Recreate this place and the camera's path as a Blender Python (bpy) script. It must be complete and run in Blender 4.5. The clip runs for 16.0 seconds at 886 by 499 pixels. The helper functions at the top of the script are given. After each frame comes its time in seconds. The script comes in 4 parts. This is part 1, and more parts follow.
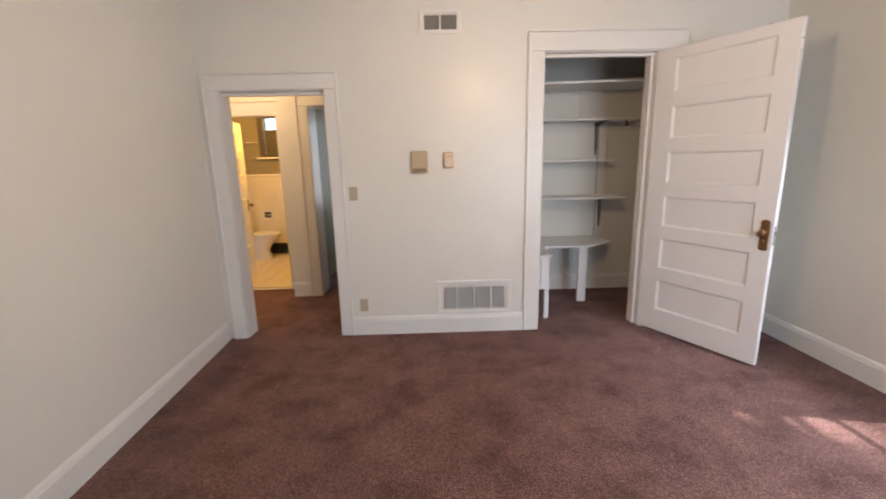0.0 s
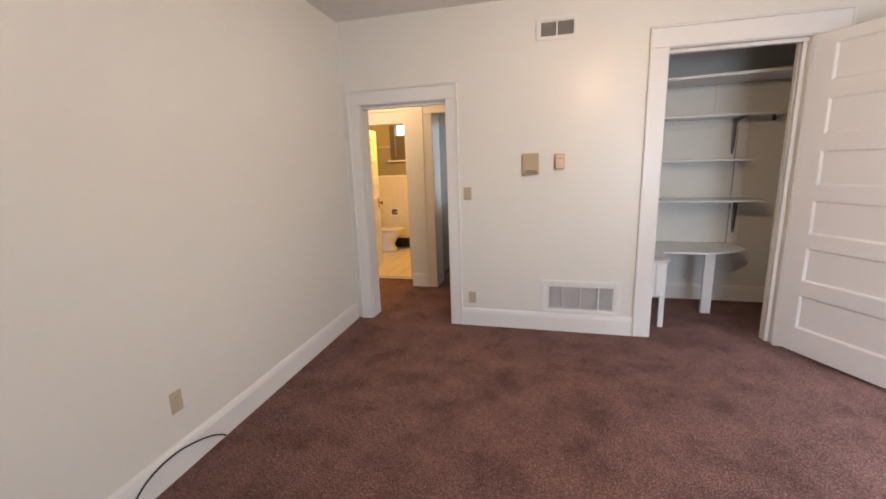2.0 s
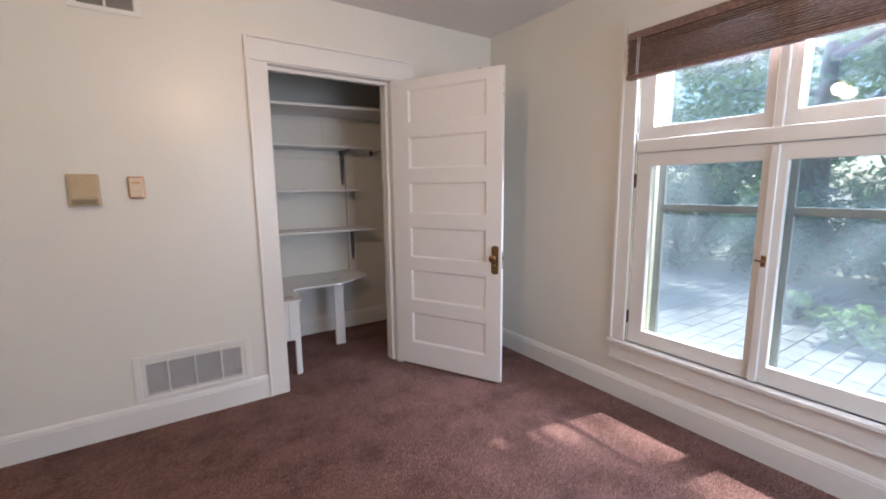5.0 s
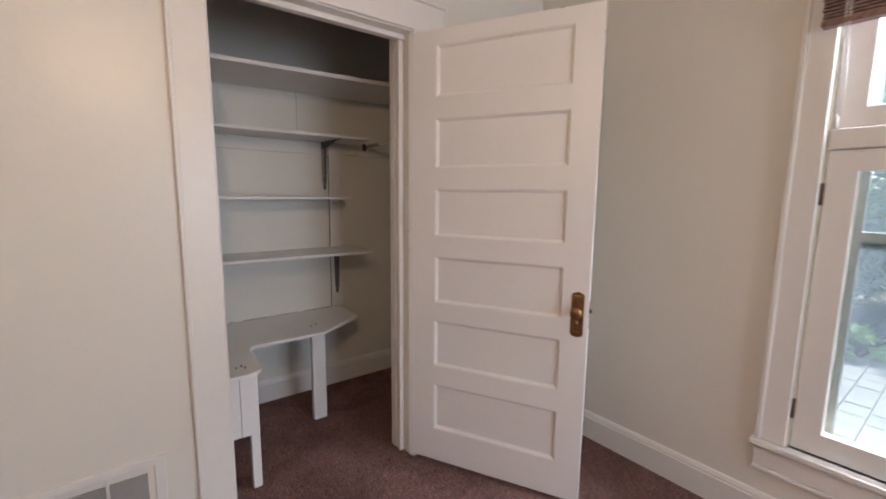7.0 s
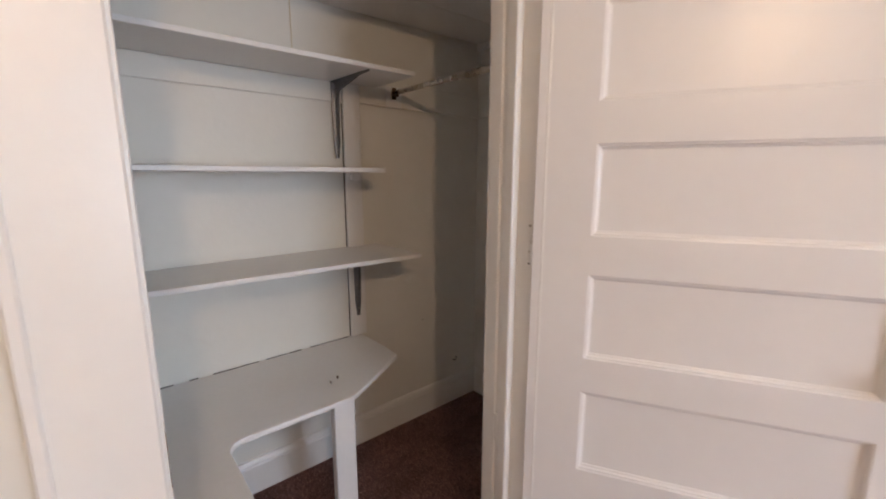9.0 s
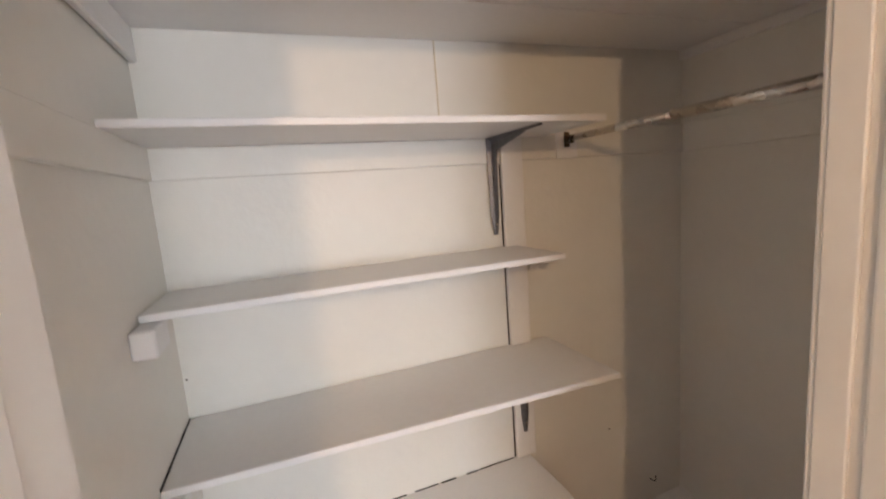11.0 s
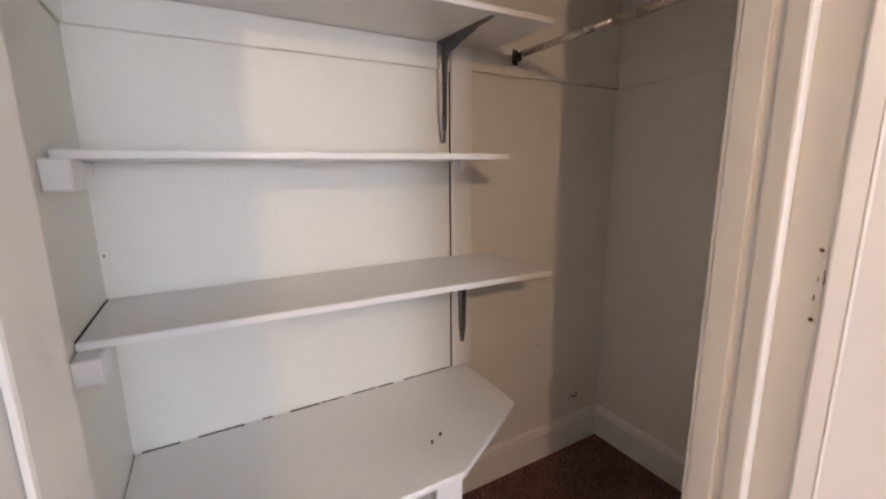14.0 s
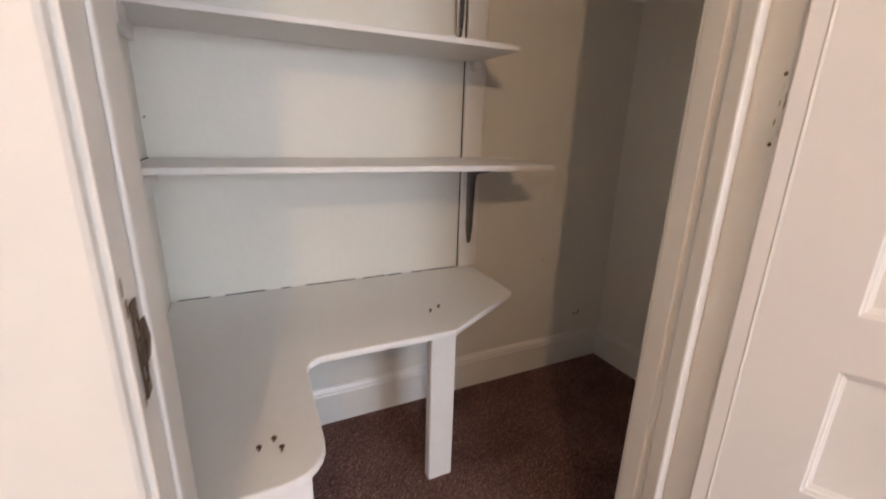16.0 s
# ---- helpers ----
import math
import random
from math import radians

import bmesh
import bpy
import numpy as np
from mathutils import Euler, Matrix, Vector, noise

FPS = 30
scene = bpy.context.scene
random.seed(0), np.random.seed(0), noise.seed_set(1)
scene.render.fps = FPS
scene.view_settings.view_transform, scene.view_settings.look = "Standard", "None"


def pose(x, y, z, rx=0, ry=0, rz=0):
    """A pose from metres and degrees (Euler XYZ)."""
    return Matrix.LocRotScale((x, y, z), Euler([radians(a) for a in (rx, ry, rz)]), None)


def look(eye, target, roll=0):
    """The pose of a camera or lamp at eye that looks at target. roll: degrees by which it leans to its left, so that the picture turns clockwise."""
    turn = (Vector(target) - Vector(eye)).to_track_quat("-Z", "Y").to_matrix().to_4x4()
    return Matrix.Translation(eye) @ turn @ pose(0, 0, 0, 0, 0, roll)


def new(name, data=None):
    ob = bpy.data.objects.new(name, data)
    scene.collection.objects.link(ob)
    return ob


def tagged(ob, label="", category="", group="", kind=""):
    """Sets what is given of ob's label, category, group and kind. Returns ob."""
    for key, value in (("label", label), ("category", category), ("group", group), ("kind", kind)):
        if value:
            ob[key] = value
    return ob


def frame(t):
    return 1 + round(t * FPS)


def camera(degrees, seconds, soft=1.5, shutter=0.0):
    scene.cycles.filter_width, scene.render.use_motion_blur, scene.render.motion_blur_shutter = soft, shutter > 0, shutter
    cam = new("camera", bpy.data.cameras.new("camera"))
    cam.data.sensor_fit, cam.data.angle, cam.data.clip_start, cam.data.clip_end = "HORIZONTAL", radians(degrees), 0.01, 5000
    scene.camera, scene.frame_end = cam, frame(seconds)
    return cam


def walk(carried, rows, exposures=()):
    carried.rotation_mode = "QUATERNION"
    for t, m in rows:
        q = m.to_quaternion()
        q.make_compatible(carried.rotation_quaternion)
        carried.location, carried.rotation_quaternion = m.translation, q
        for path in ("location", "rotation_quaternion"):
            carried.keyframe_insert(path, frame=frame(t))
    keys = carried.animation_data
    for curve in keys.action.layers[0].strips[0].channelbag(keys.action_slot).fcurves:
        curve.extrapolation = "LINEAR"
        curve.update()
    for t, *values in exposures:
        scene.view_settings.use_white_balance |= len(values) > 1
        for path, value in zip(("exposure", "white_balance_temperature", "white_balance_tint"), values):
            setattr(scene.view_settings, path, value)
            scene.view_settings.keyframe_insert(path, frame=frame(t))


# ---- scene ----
import itertools

cam = camera(94.1, 16.0, soft=1.8, shutter=0.5)
PATH = [
    (0, (0.131, 0.118, 1.545), (0.174, 2.072, 1.123), -1.3),
    (0.5, (0.229, 0.043, 1.561), (0.036, 1.986, 1.127), -1.3),
    (1, (0.311, -0.017, 1.567), (-0.057, 1.9, 1.132), -1.7),
    (1.5, (0.278, -0.06, 1.561), (-0.201, 1.836, 1.143), -1.9),
    (2, (0.236, -0.096, 1.557), (-0.281, 1.793, 1.153), -1.9),
    (2.5, (0.206, -0.098, 1.545), (-0.268, 1.804, 1.151), -1.8),
    (3, (0.283, -0.038, 1.543), (-0.052, 1.894, 1.151), -1.4),
    (3.5, (0.293, 0.122, 1.555), (0.426, 2.085, 1.195), -1.9),
    (4, (0.313, 0.245, 1.535), (0.942, 2.113, 1.196), -2.6),
    (4.2, (0.334, 0.287, 1.525), (1.132, 2.089, 1.181), -2.4),
    (6.3, (0.651, 1.29, 1.546), (1.825, 2.886, 1.272), -0.0),
    (6.5, (0.677, 1.438, 1.547), (1.862, 3.026, 1.271), 0.2),
    (7, (0.779, 1.761, 1.547), (1.975, 3.341, 1.278), 0.6),
    (7.5, (0.784, 2.091, 1.53), (2.077, 3.59, 1.245), 0.2),
    (8, (0.813, 2.401, 1.5), (2.18, 3.826, 1.184), -0.2),
    (8.2, (0.868, 2.518, 1.483), (2.216, 3.96, 1.159), -0.1),
    (10.3, (1.158, 3.434, 1.536), (2.274, 5.056, 1.185), -2.8),
    (10.5, (1.198, 3.464, 1.589), (2.178, 5.182, 1.293), -3.5),
    (11, (1.232, 3.485, 1.74), (1.946, 5.333, 1.464), -4.4),
    (11.5, (1.218, 3.465, 1.845), (1.895, 5.329, 1.583), -4.2),
    (12, (1.203, 3.462, 1.864), (2.046, 5.258, 1.612), -3.7),
    (12.5, (1.186, 3.473, 1.802), (2.203, 5.175, 1.533), -3.5),
    (13, (1.154, 3.482, 1.695), (2.22, 5.155, 1.438), -3.0),
    (13.5, (1.166, 3.477, 1.569), (2.173, 5.178, 1.265), -1.9),
    (14, (1.178, 3.447, 1.471), (2.146, 5.155, 1.087), -0.6),
    (14.5, (1.17, 3.383, 1.378), (2.153, 5.067, 0.93), -0.0),
    (15, (1.175, 3.341, 1.305), (2.199, 4.979, 0.788), 0.6),
    (15.5, (1.189, 3.318, 1.288), (2.125, 5.021, 0.817), 2.6),
    (16, (1.175, 3.279, 1.233), (2.013, 5.009, 0.679), 1.7),
]
walk(cam, [(t, look(eye, target, roll)) for t, eye, target, roll in PATH], exposures=[(0, 1.5, 5950, 10.5), (2.5, 1.58, 5950, 11.5), (3.5, 1.5, 5680, 9.5), (4.2, 1.38, 5600, 10.0), (6.3, 1.10, 6100, 13.5), (8.2, 1.38, 6000, 13.5), (10.4, 2.28, 6150, 12.5), (11.1, 2.38, 6550, 15.0), (12, 2.36, 6700, 17.0), (14, 2.26, 6200, 16.0), (16, 2.04, 6400, 14.5)])

# ---- world, sun and lamps ----
world = bpy.data.worlds.new("world")
scene.world = world
world.use_nodes = True
wn = world.node_tree
sky = wn.nodes.new("ShaderNodeTexSky")
sky.sky_type, sky.sun_disc = "NISHITA", False
SUN_FROM = Vector((0.56, -0.12, 1.0)).normalized()
sky.sun_elevation = math.asin(SUN_FROM.z)
sky.sun_rotation = math.atan2(SUN_FROM.x, SUN_FROM.y)
wn.links.new(sky.outputs[0], wn.nodes["Background"].inputs[0])
wn.nodes["Background"].inputs[1].default_value = 0.15


def lamp(name, kind, m, energy, color, **more):
    data = bpy.data.lights.new(name, kind)
    data.energy, data.color = energy, color
    if kind == "SUN":
        data.angle = more["angle"]
    elif kind == "AREA":
        data.shape, data.size, data.size_y = "RECTANGLE", more["size"], more["size_y"]
    else:
        data.shadow_soft_size = more["radius"]
    ob = new(name, data)
    ob.matrix_world = m
    return ob


lamp("sun", "SUN", look(SUN_FROM * 30, (0, 0, 0)), 5.0, (1.0, 0.93, 0.84), angle=radians(1.6))
LAMP_AT = (0.68, 1.75, 2.36)
lamp("pendant_bulb", "POINT", pose(*LAMP_AT), 15, (1.0, 0.66, 0.38), radius=0.05)
lamp("bathroom_bulb", "POINT", pose(-2.0, 6.2, 2.35), 27, (1.0, 0.50, 0.07), radius=0.08)
lamp("hall_bulb", "POINT", pose(-1.9, 4.35, 2.55), 7, (1.0, 0.62, 0.30), radius=0.06)

# sky light standing in the window opening behind the start
lamp("south_window_light", "AREA", look((2.15, -1.40, 1.5), (2.0, 0.0, 1.05)), 25, (0.84, 0.91, 1.0), size=1.55, size_y=1.5)
# and in the head of the east window's opening, behind the drawn-up blind
lamp("east_window_light", "AREA", look((3.20, 1.43, 2.40), (2.20, 1.41, 1.00)), 38, (0.88, 0.93, 1.0), size=0.95, size_y=0.11)
# and in the window opening of the room past the hall
lamp("far_room_window_light", "AREA", look((-0.17, 7.38, 1.55), (-0.4, 6.0, 1.4)), 2, (0.86, 0.90, 1.0), size=1.2, size_y=1.4)

# ---- materials ----


def mat(name, color, rough=0.5, metal=0.0, scale=40.0, vary=0.06, bump=0.0, bump_scale=None, blotch=0.0, blotch_scale=1.2,
        blotch_color=None, spec=0.5, per_object=0.0, uneven=0.08):
    """Base colour with fine grain, broad blotches and fine relief, in object metres."""
    m = bpy.data.materials.new(name)
    m.use_nodes = True
    nt = m.node_tree
    p = nt.nodes["Principled BSDF"]
    p.inputs["Roughness"].default_value, p.inputs["Metallic"].default_value = rough, metal
    p.inputs["Specular IOR Level"].default_value = spec
    geo = nt.nodes.new("ShaderNodeNewGeometry")

    def tex(s, detail=4.0):
        n = nt.nodes.new("ShaderNodeTexNoise")
        n.inputs["Scale"].default_value, n.inputs["Detail"].default_value = s, detail
        nt.links.new(geo.outputs["Position"], n.inputs["Vector"])
        return n.outputs["Fac"]

    def ramp(fac, a, b, lo=0.3, hi=0.7):
        r = nt.nodes.new("ShaderNodeMapRange")
        for i, v in enumerate((lo, hi, a, b)):
            r.inputs[i + 1].default_value = v
        nt.links.new(fac, r.inputs[0])
        return r.outputs[0]

    def mix(fac, a, b, kind="MIX"):
        x = nt.nodes.new("ShaderNodeMix")
        x.data_type, x.blend_type = "RGBA", kind
        for socket, v in ((x.inputs[0], fac), (x.inputs[6], a), (x.inputs[7], b)):
            if isinstance(v, (int, float)):
                socket.default_value = v
            elif isinstance(v, tuple):
                socket.default_value = (*v, 1) if len(v) == 3 else v
            else:
                nt.links.new(v, socket)
        return x.outputs[2]

    dark = tuple(c * (1 - 2 * vary) for c in color)
    light = tuple(min(1, c * (1 + vary)) for c in color)
    col = mix(ramp(tex(scale), 0, 1), dark, light)
    if blotch:
        other = blotch_color or tuple(c * 0.7 for c in color)
        col = mix(ramp(tex(blotch_scale, 6.0), 0, blotch, 0.42, 0.72), col, other)
    if per_object:
        info = nt.nodes.new("ShaderNodeObjectInfo")
        col = mix(ramp(info.outputs["Random"], 0, per_object, 0, 1), col, tuple(c * 0.55 for c in color))
    nt.links.new(col, p.inputs["Base Color"])
    r = ramp(tex(scale * 0.35), max(0, rough - uneven), min(1, rough + uneven))
    nt.links.new(r, p.inputs["Roughness"])
    if bump:
        b = nt.nodes.new("ShaderNodeBump")
        b.inputs["Strength"].default_value, b.inputs["Distance"].default_value = bump, 0.01
        nt.links.new(tex(bump_scale or scale, 3.0), b.inputs["Height"])
        nt.links.new(b.outputs[0], p.inputs["Normal"])
    return m


def glass_material(name="window_glass", dust=0.0):
    m = bpy.data.materials.new(name)
    m.use_nodes = True
    nt = m.node_tree
    clear, shiny, x, f = (nt.nodes.new("ShaderNode" + k) for k in ("BsdfTransparent", "BsdfGlossy", "MixShader", "Fresnel"))
    clear.inputs[0].default_value = (0.93, 0.96, 0.95, 1)
    shiny.inputs["Roughness"].default_value = 0.02
    nt.links.new(f.outputs[0], x.inputs[0])
    nt.links.new(clear.outputs[0], x.inputs[1])
    nt.links.new(shiny.outputs[0], x.inputs[2])
    last = x
    if dust:
        film_of_dust, last = nt.nodes.new("ShaderNodeBsdfTranslucent"), nt.nodes.new("ShaderNodeMixShader")
        film_of_dust.inputs[0].default_value = (0.62, 0.73, 0.90, 1)
        geo, n, r = nt.nodes.new("ShaderNodeNewGeometry"), nt.nodes.new("ShaderNodeTexNoise"), nt.nodes.new("ShaderNodeMapRange")
        n.inputs["Scale"].default_value, n.inputs["Detail"].default_value = 2.5, 6.0
        nt.links.new(geo.outputs["Position"], n.inputs["Vector"])
        nt.links.new(n.outputs["Fac"], r.inputs[0])
        for i, v in enumerate((0.3, 0.7, dust * 0.75, dust * 1.25)):
            r.inputs[i + 1].default_value = v
        nt.links.new(r.outputs[0], last.inputs[0])
        nt.links.new(x.outputs[0], last.inputs[1])
        nt.links.new(film_of_dust.outputs[0], last.inputs[2])
    nt.links.new(last.outputs[0], nt.nodes["Material Output"].inputs[0])
    return m


def carpet_material():
    """Cut pile: fine fibre grain, tuft relief, trodden lighter and darker patches."""
    m = bpy.data.materials.new("brown_carpet")
    m.use_nodes = True
    nt = m.node_tree
    p = nt.nodes["Principled BSDF"]
    p.inputs["Roughness"].default_value, p.inputs["Specular IOR Level"].default_value = 1.0, 0.05
    p.inputs["Sheen Weight"].default_value, p.inputs["Sheen Roughness"].default_value = 0.09, 0.4
    p.inputs["Sheen Tint"].default_value = (0.9, 0.75, 0.72, 1)
    geo = nt.nodes.new("ShaderNodeNewGeometry")

    def tex(s, d, rough=0.6):
        n = nt.nodes.new("ShaderNodeTexNoise")
        n.inputs["Scale"].default_value, n.inputs["Detail"].default_value, n.inputs["Roughness"].default_value = s, d, rough
        nt.links.new(geo.outputs["Position"], n.inputs["Vector"])
        return n.outputs["Fac"]

    def ramp(fac, stops):
        r = nt.nodes.new("ShaderNodeValToRGB")
        while len(r.color_ramp.elements) < len(stops):
            r.color_ramp.elements.new(0.5)
        for e, (at, c) in zip(r.color_ramp.elements, stops):
            e.position, e.color = at, (*c, 1)
        nt.links.new(fac, r.inputs[0])
        return r.outputs[0]

    def times(u, v):
        x = nt.nodes.new("ShaderNodeMix")
        x.data_type, x.blend_type = "RGBA", "MULTIPLY"
        x.inputs[0].default_value = 1.0
        nt.links.new(u, x.inputs[6])
        nt.links.new(v, x.inputs[7])
        return x.outputs[2]

    fibre = ramp(tex(115, 6, 0.85), [(0.38, (0.040, 0.017, 0.014)), (0.47, (0.142, 0.073, 0.062)), (0.55, (0.228, 0.124, 0.107)), (0.63, (0.60, 0.40, 0.36))])
    clump = ramp(tex(38, 5, 0.7), [(0.35, (0.72, 0.70, 0.70)), (0.5, (1.0, 1.0, 1.0)), (0.65, (1.18, 1.18, 1.18))])
    tread = ramp(tex(3.2, 7, 0.66), [(0.34, (0.66, 0.64, 0.64)), (0.50, (1.04, 1.04, 1.04)), (0.64, (1.24, 1.24, 1.26))])
    nt.links.new(times(times(fibre, clump), tread), p.inputs["Base Color"])
    b = nt.nodes.new("ShaderNodeBump")
    b.inputs["Strength"].default_value, b.inputs["Distance"].default_value = 0.8, 0.014
    nt.links.new(tex(105, 5, 0.8), b.inputs["Height"])
    nt.links.new(b.outputs[0], p.inputs["Normal"])
    return m


def leaf_material(name, dark, light):
    m = bpy.data.materials.new(name)
    m.use_nodes = True
    nt = m.node_tree
    p = nt.nodes["Principled BSDF"]
    p.inputs["Roughness"].default_value = 0.5
    geo, r = nt.nodes.new("ShaderNodeNewGeometry"), nt.nodes.new("ShaderNodeValToRGB")
    nt.links.new(geo.outputs["Random Per Island"], r.inputs[0])
    r.color_ramp.elements[0].color, r.color_ramp.elements[1].color = (*dark, 1), (*light, 1)
    nt.links.new(r.outputs[0], p.inputs["Base Color"])
    tr, x = nt.nodes.new("ShaderNodeBsdfTranslucent"), nt.nodes.new("ShaderNodeMixShader")
    nt.links.new(r.outputs[0], tr.inputs[0])
    x.inputs[0].default_value = 0.45
    nt.links.new(p.outputs[0], x.inputs[1])
    nt.links.new(tr.outputs[0], x.inputs[2])
    nt.links.new(x.outputs[0], nt.nodes["Material Output"].inputs[0])
    return m


WALL = mat("cream_wall_paint", (0.775, 0.755, 0.69), 0.34, vary=0.004, scale=25, bump=0.06, bump_scale=38, blotch=0.02, blotch_scale=1.1, uneven=0.015)
CEIL = mat("white_ceiling_paint", (0.74, 0.72, 0.69), 0.75, vary=0.015, scale=20, bump=0.15, bump_scale=50, blotch=0.08)
TRIM = mat("white_trim_paint", (0.80, 0.785, 0.75), 0.33, vary=0.006, uneven=0.02, scale=30, bump=0.06, bump_scale=35, blotch=0.05, blotch_scale=4,
           blotch_color=(0.66, 0.62, 0.54))
DOORP = mat("white_door_paint", (0.82, 0.80, 0.775), 0.32, vary=0.004, uneven=0.015, scale=30, bump=0.04, bump_scale=22)
CLOSETP = mat("closet_wall_paint", (0.78, 0.765, 0.705), 0.45, vary=0.006, scale=22, bump=0.10, bump_scale=40, blotch=0.05, blotch_scale=2.2, uneven=0.02)
SHELFP = mat("white_shelf_paint", (0.82, 0.815, 0.80), 0.36, vary=0.008, uneven=0.02, scale=50, bump=0.05, bump_scale=40, blotch=0.05, blotch_scale=5,
             blotch_color=(0.66, 0.63, 0.58))
CARPET = carpet_material()
BRASS = mat("aged_brass", (0.34, 0.19, 0.085), 0.38, 1.0, scale=90, vary=0.25, bump=0.2, bump_scale=120, blotch=0.4, blotch_scale=30,
            blotch_color=(0.16, 0.09, 0.045))
BAREWOOD = mat("bare_worn_wood", (0.30, 0.20, 0.12), 0.7, scale=120, vary=0.25, bump=0.3)
BRASSDARK = mat("dark_brass", (0.13, 0.085, 0.05), 0.45, 0.8, scale=90, vary=0.2)
STEEL = mat("grey_bracket_metal", (0.17, 0.17, 0.18), 0.42, 0.7, scale=80, vary=0.12)
CHROME = mat("worn_chrome", (0.62, 0.58, 0.52), 0.28, 1.0, scale=60, vary=0.03)
IVORY = mat("ivory_plastic", (0.52, 0.44, 0.31), 0.4, vary=0.03, scale=60)
CREAMP = mat("cream_plastic", (0.70, 0.58, 0.43), 0.35, vary=0.03, scale=60)
TAN = mat("tan_plastic", (0.50, 0.40, 0.25), 0.45, vary=0.04, scale=60)
COPPER = mat("copper_toned_metal", (0.62, 0.36, 0.20), 0.35, 0.5, scale=60, vary=0.08)
DARK = mat("dark_void", (0.02, 0.018, 0.016), 0.8, scale=40, vary=0.1)
GRILLE = mat("dusty_grille_paint", (0.74, 0.72, 0.69), 0.5, scale=120, vary=0.12, blotch=0.4, blotch_scale=9, blotch_color=(0.46, 0.43, 0.40))
VENTP = mat("grey_vent_paint", (0.30, 0.28, 0.25), 0.5, scale=120, vary=0.1)
GLASS = glass_material()
DUSTY = glass_material("dusty_storm_glass", 0.14)
BLIND = mat("brown_wood_slat", (0.24, 0.145, 0.115), 0.5, scale=60, vary=0.2, blotch=0.4, blotch_scale=14)
CORDM = mat("white_cord", (0.75, 0.73, 0.70), 0.6, scale=300, vary=0.05)
BLACKR = mat("black_rubber", (0.012, 0.012, 0.013), 0.45, scale=80, vary=0.1)
STORM = mat("grey_aluminium", (0.36, 0.37, 0.37), 0.4, 0.6, scale=50, vary=0.08)
JAMBOUT = mat("cream_exterior_paint", (0.66, 0.63, 0.50), 0.5, scale=30, vary=0.05, bump=0.1)
TILE = mat("cream_wall_tile", (0.74, 0.66, 0.48), 0.2, scale=20, vary=0.02, per_object=0.06)
GROUT = mat("grey_grout", (0.66, 0.585, 0.425), 0.8, scale=80, vary=0.05)
FLOORTILE = mat("cream_floor_tile", (0.66, 0.58, 0.44), 0.35, scale=30, vary=0.05, per_object=0.08)
BATHWALL = mat("olive_bathroom_paint", (0.26, 0.22, 0.11), 0.5, scale=30, vary=0.04)
PORCELAIN = mat("white_porcelain", (0.80, 0.77, 0.70), 0.12, scale=10, vary=0.01)
SHADE = mat("dark_roller_shade", (0.09, 0.075, 0.05), 0.7, scale=60, vary=0.15)
HALLDOOR = mat("grey_white_paint", (0.60, 0.59, 0.57), 0.4, scale=30, vary=0.03)
PAVER = mat("pale_stone_paver", (0.30, 0.285, 0.28), 0.8, scale=35, vary=0.12, bump=0.3, per_object=0.45)
SOIL = mat("pale_gravel", (0.36, 0.33, 0.28), 0.95, scale=25, vary=0.2, bump=0.5)
LEAF = leaf_material("green_leaf", (0.14, 0.26, 0.09), (0.36, 0.50, 0.20))
SHRUBLEAF = leaf_material("dark_shrub_leaf", (0.11, 0.22, 0.16), (0.30, 0.45, 0.30))
BARK = mat("grey_bark", (0.11, 0.09, 0.075), 0.9, scale=12, vary=0.3, bump=0.8, bump_scale=14)
STONE = mat("outside_wall_render", (0.45, 0.42, 0.38), 0.9, scale=20, vary=0.1)

# ---- mesh helpers ----


def bm_box(x0, y0, z0, x1, y1, z1, bevel=0.0, bm=None, segments=1):
    bm = bm or bmesh.new()
    part_bm = bmesh.new()
    bmesh.ops.create_cube(part_bm, size=1)
    for v in part_bm.verts:
        v.co = Vector((x0 + (v.co.x + 0.5) * (x1 - x0), y0 + (v.co.y + 0.5) * (y1 - y0), z0 + (v.co.z + 0.5) * (z1 - z0)))
    if bevel:
        bmesh.ops.bevel(part_bm, geom=part_bm.edges[:], offset=bevel, segments=segments, affect="EDGES", profile=0.5)
    return merge(bm, part_bm)


def merge(bm, other):
    me = bpy.data.meshes.new("tmp")
    other.to_mesh(me)
    other.free()
    bm.from_mesh(me)
    bpy.data.meshes.remove(me)
    return bm


def merge_all(first, *others):
    for other in others:
        merge(first, other)
    return first


def bm_prism(points, z0, z1, bevel=0.0):
    """A plan outline pulled up from z0 to z1."""
    bm = bmesh.new()
    face = bm.faces.new([bm.verts.new((x, y, z0)) for x, y in points])
    out = bmesh.ops.extrude_face_region(bm, geom=[face])
    for v in out["geom"]:
        if isinstance(v, bmesh.types.BMVert):
            v.co.z = z1
    bmesh.ops.recalc_face_normals(bm, faces=bm.faces[:])
    if bevel:
        rim = [e for e in bm.edges if abs(e.verts[0].co.z - e.verts[1].co.z) < 1e-6]
        bmesh.ops.bevel(bm, geom=rim, offset=bevel, segments=2, affect="EDGES", profile=0.5)
    return bm


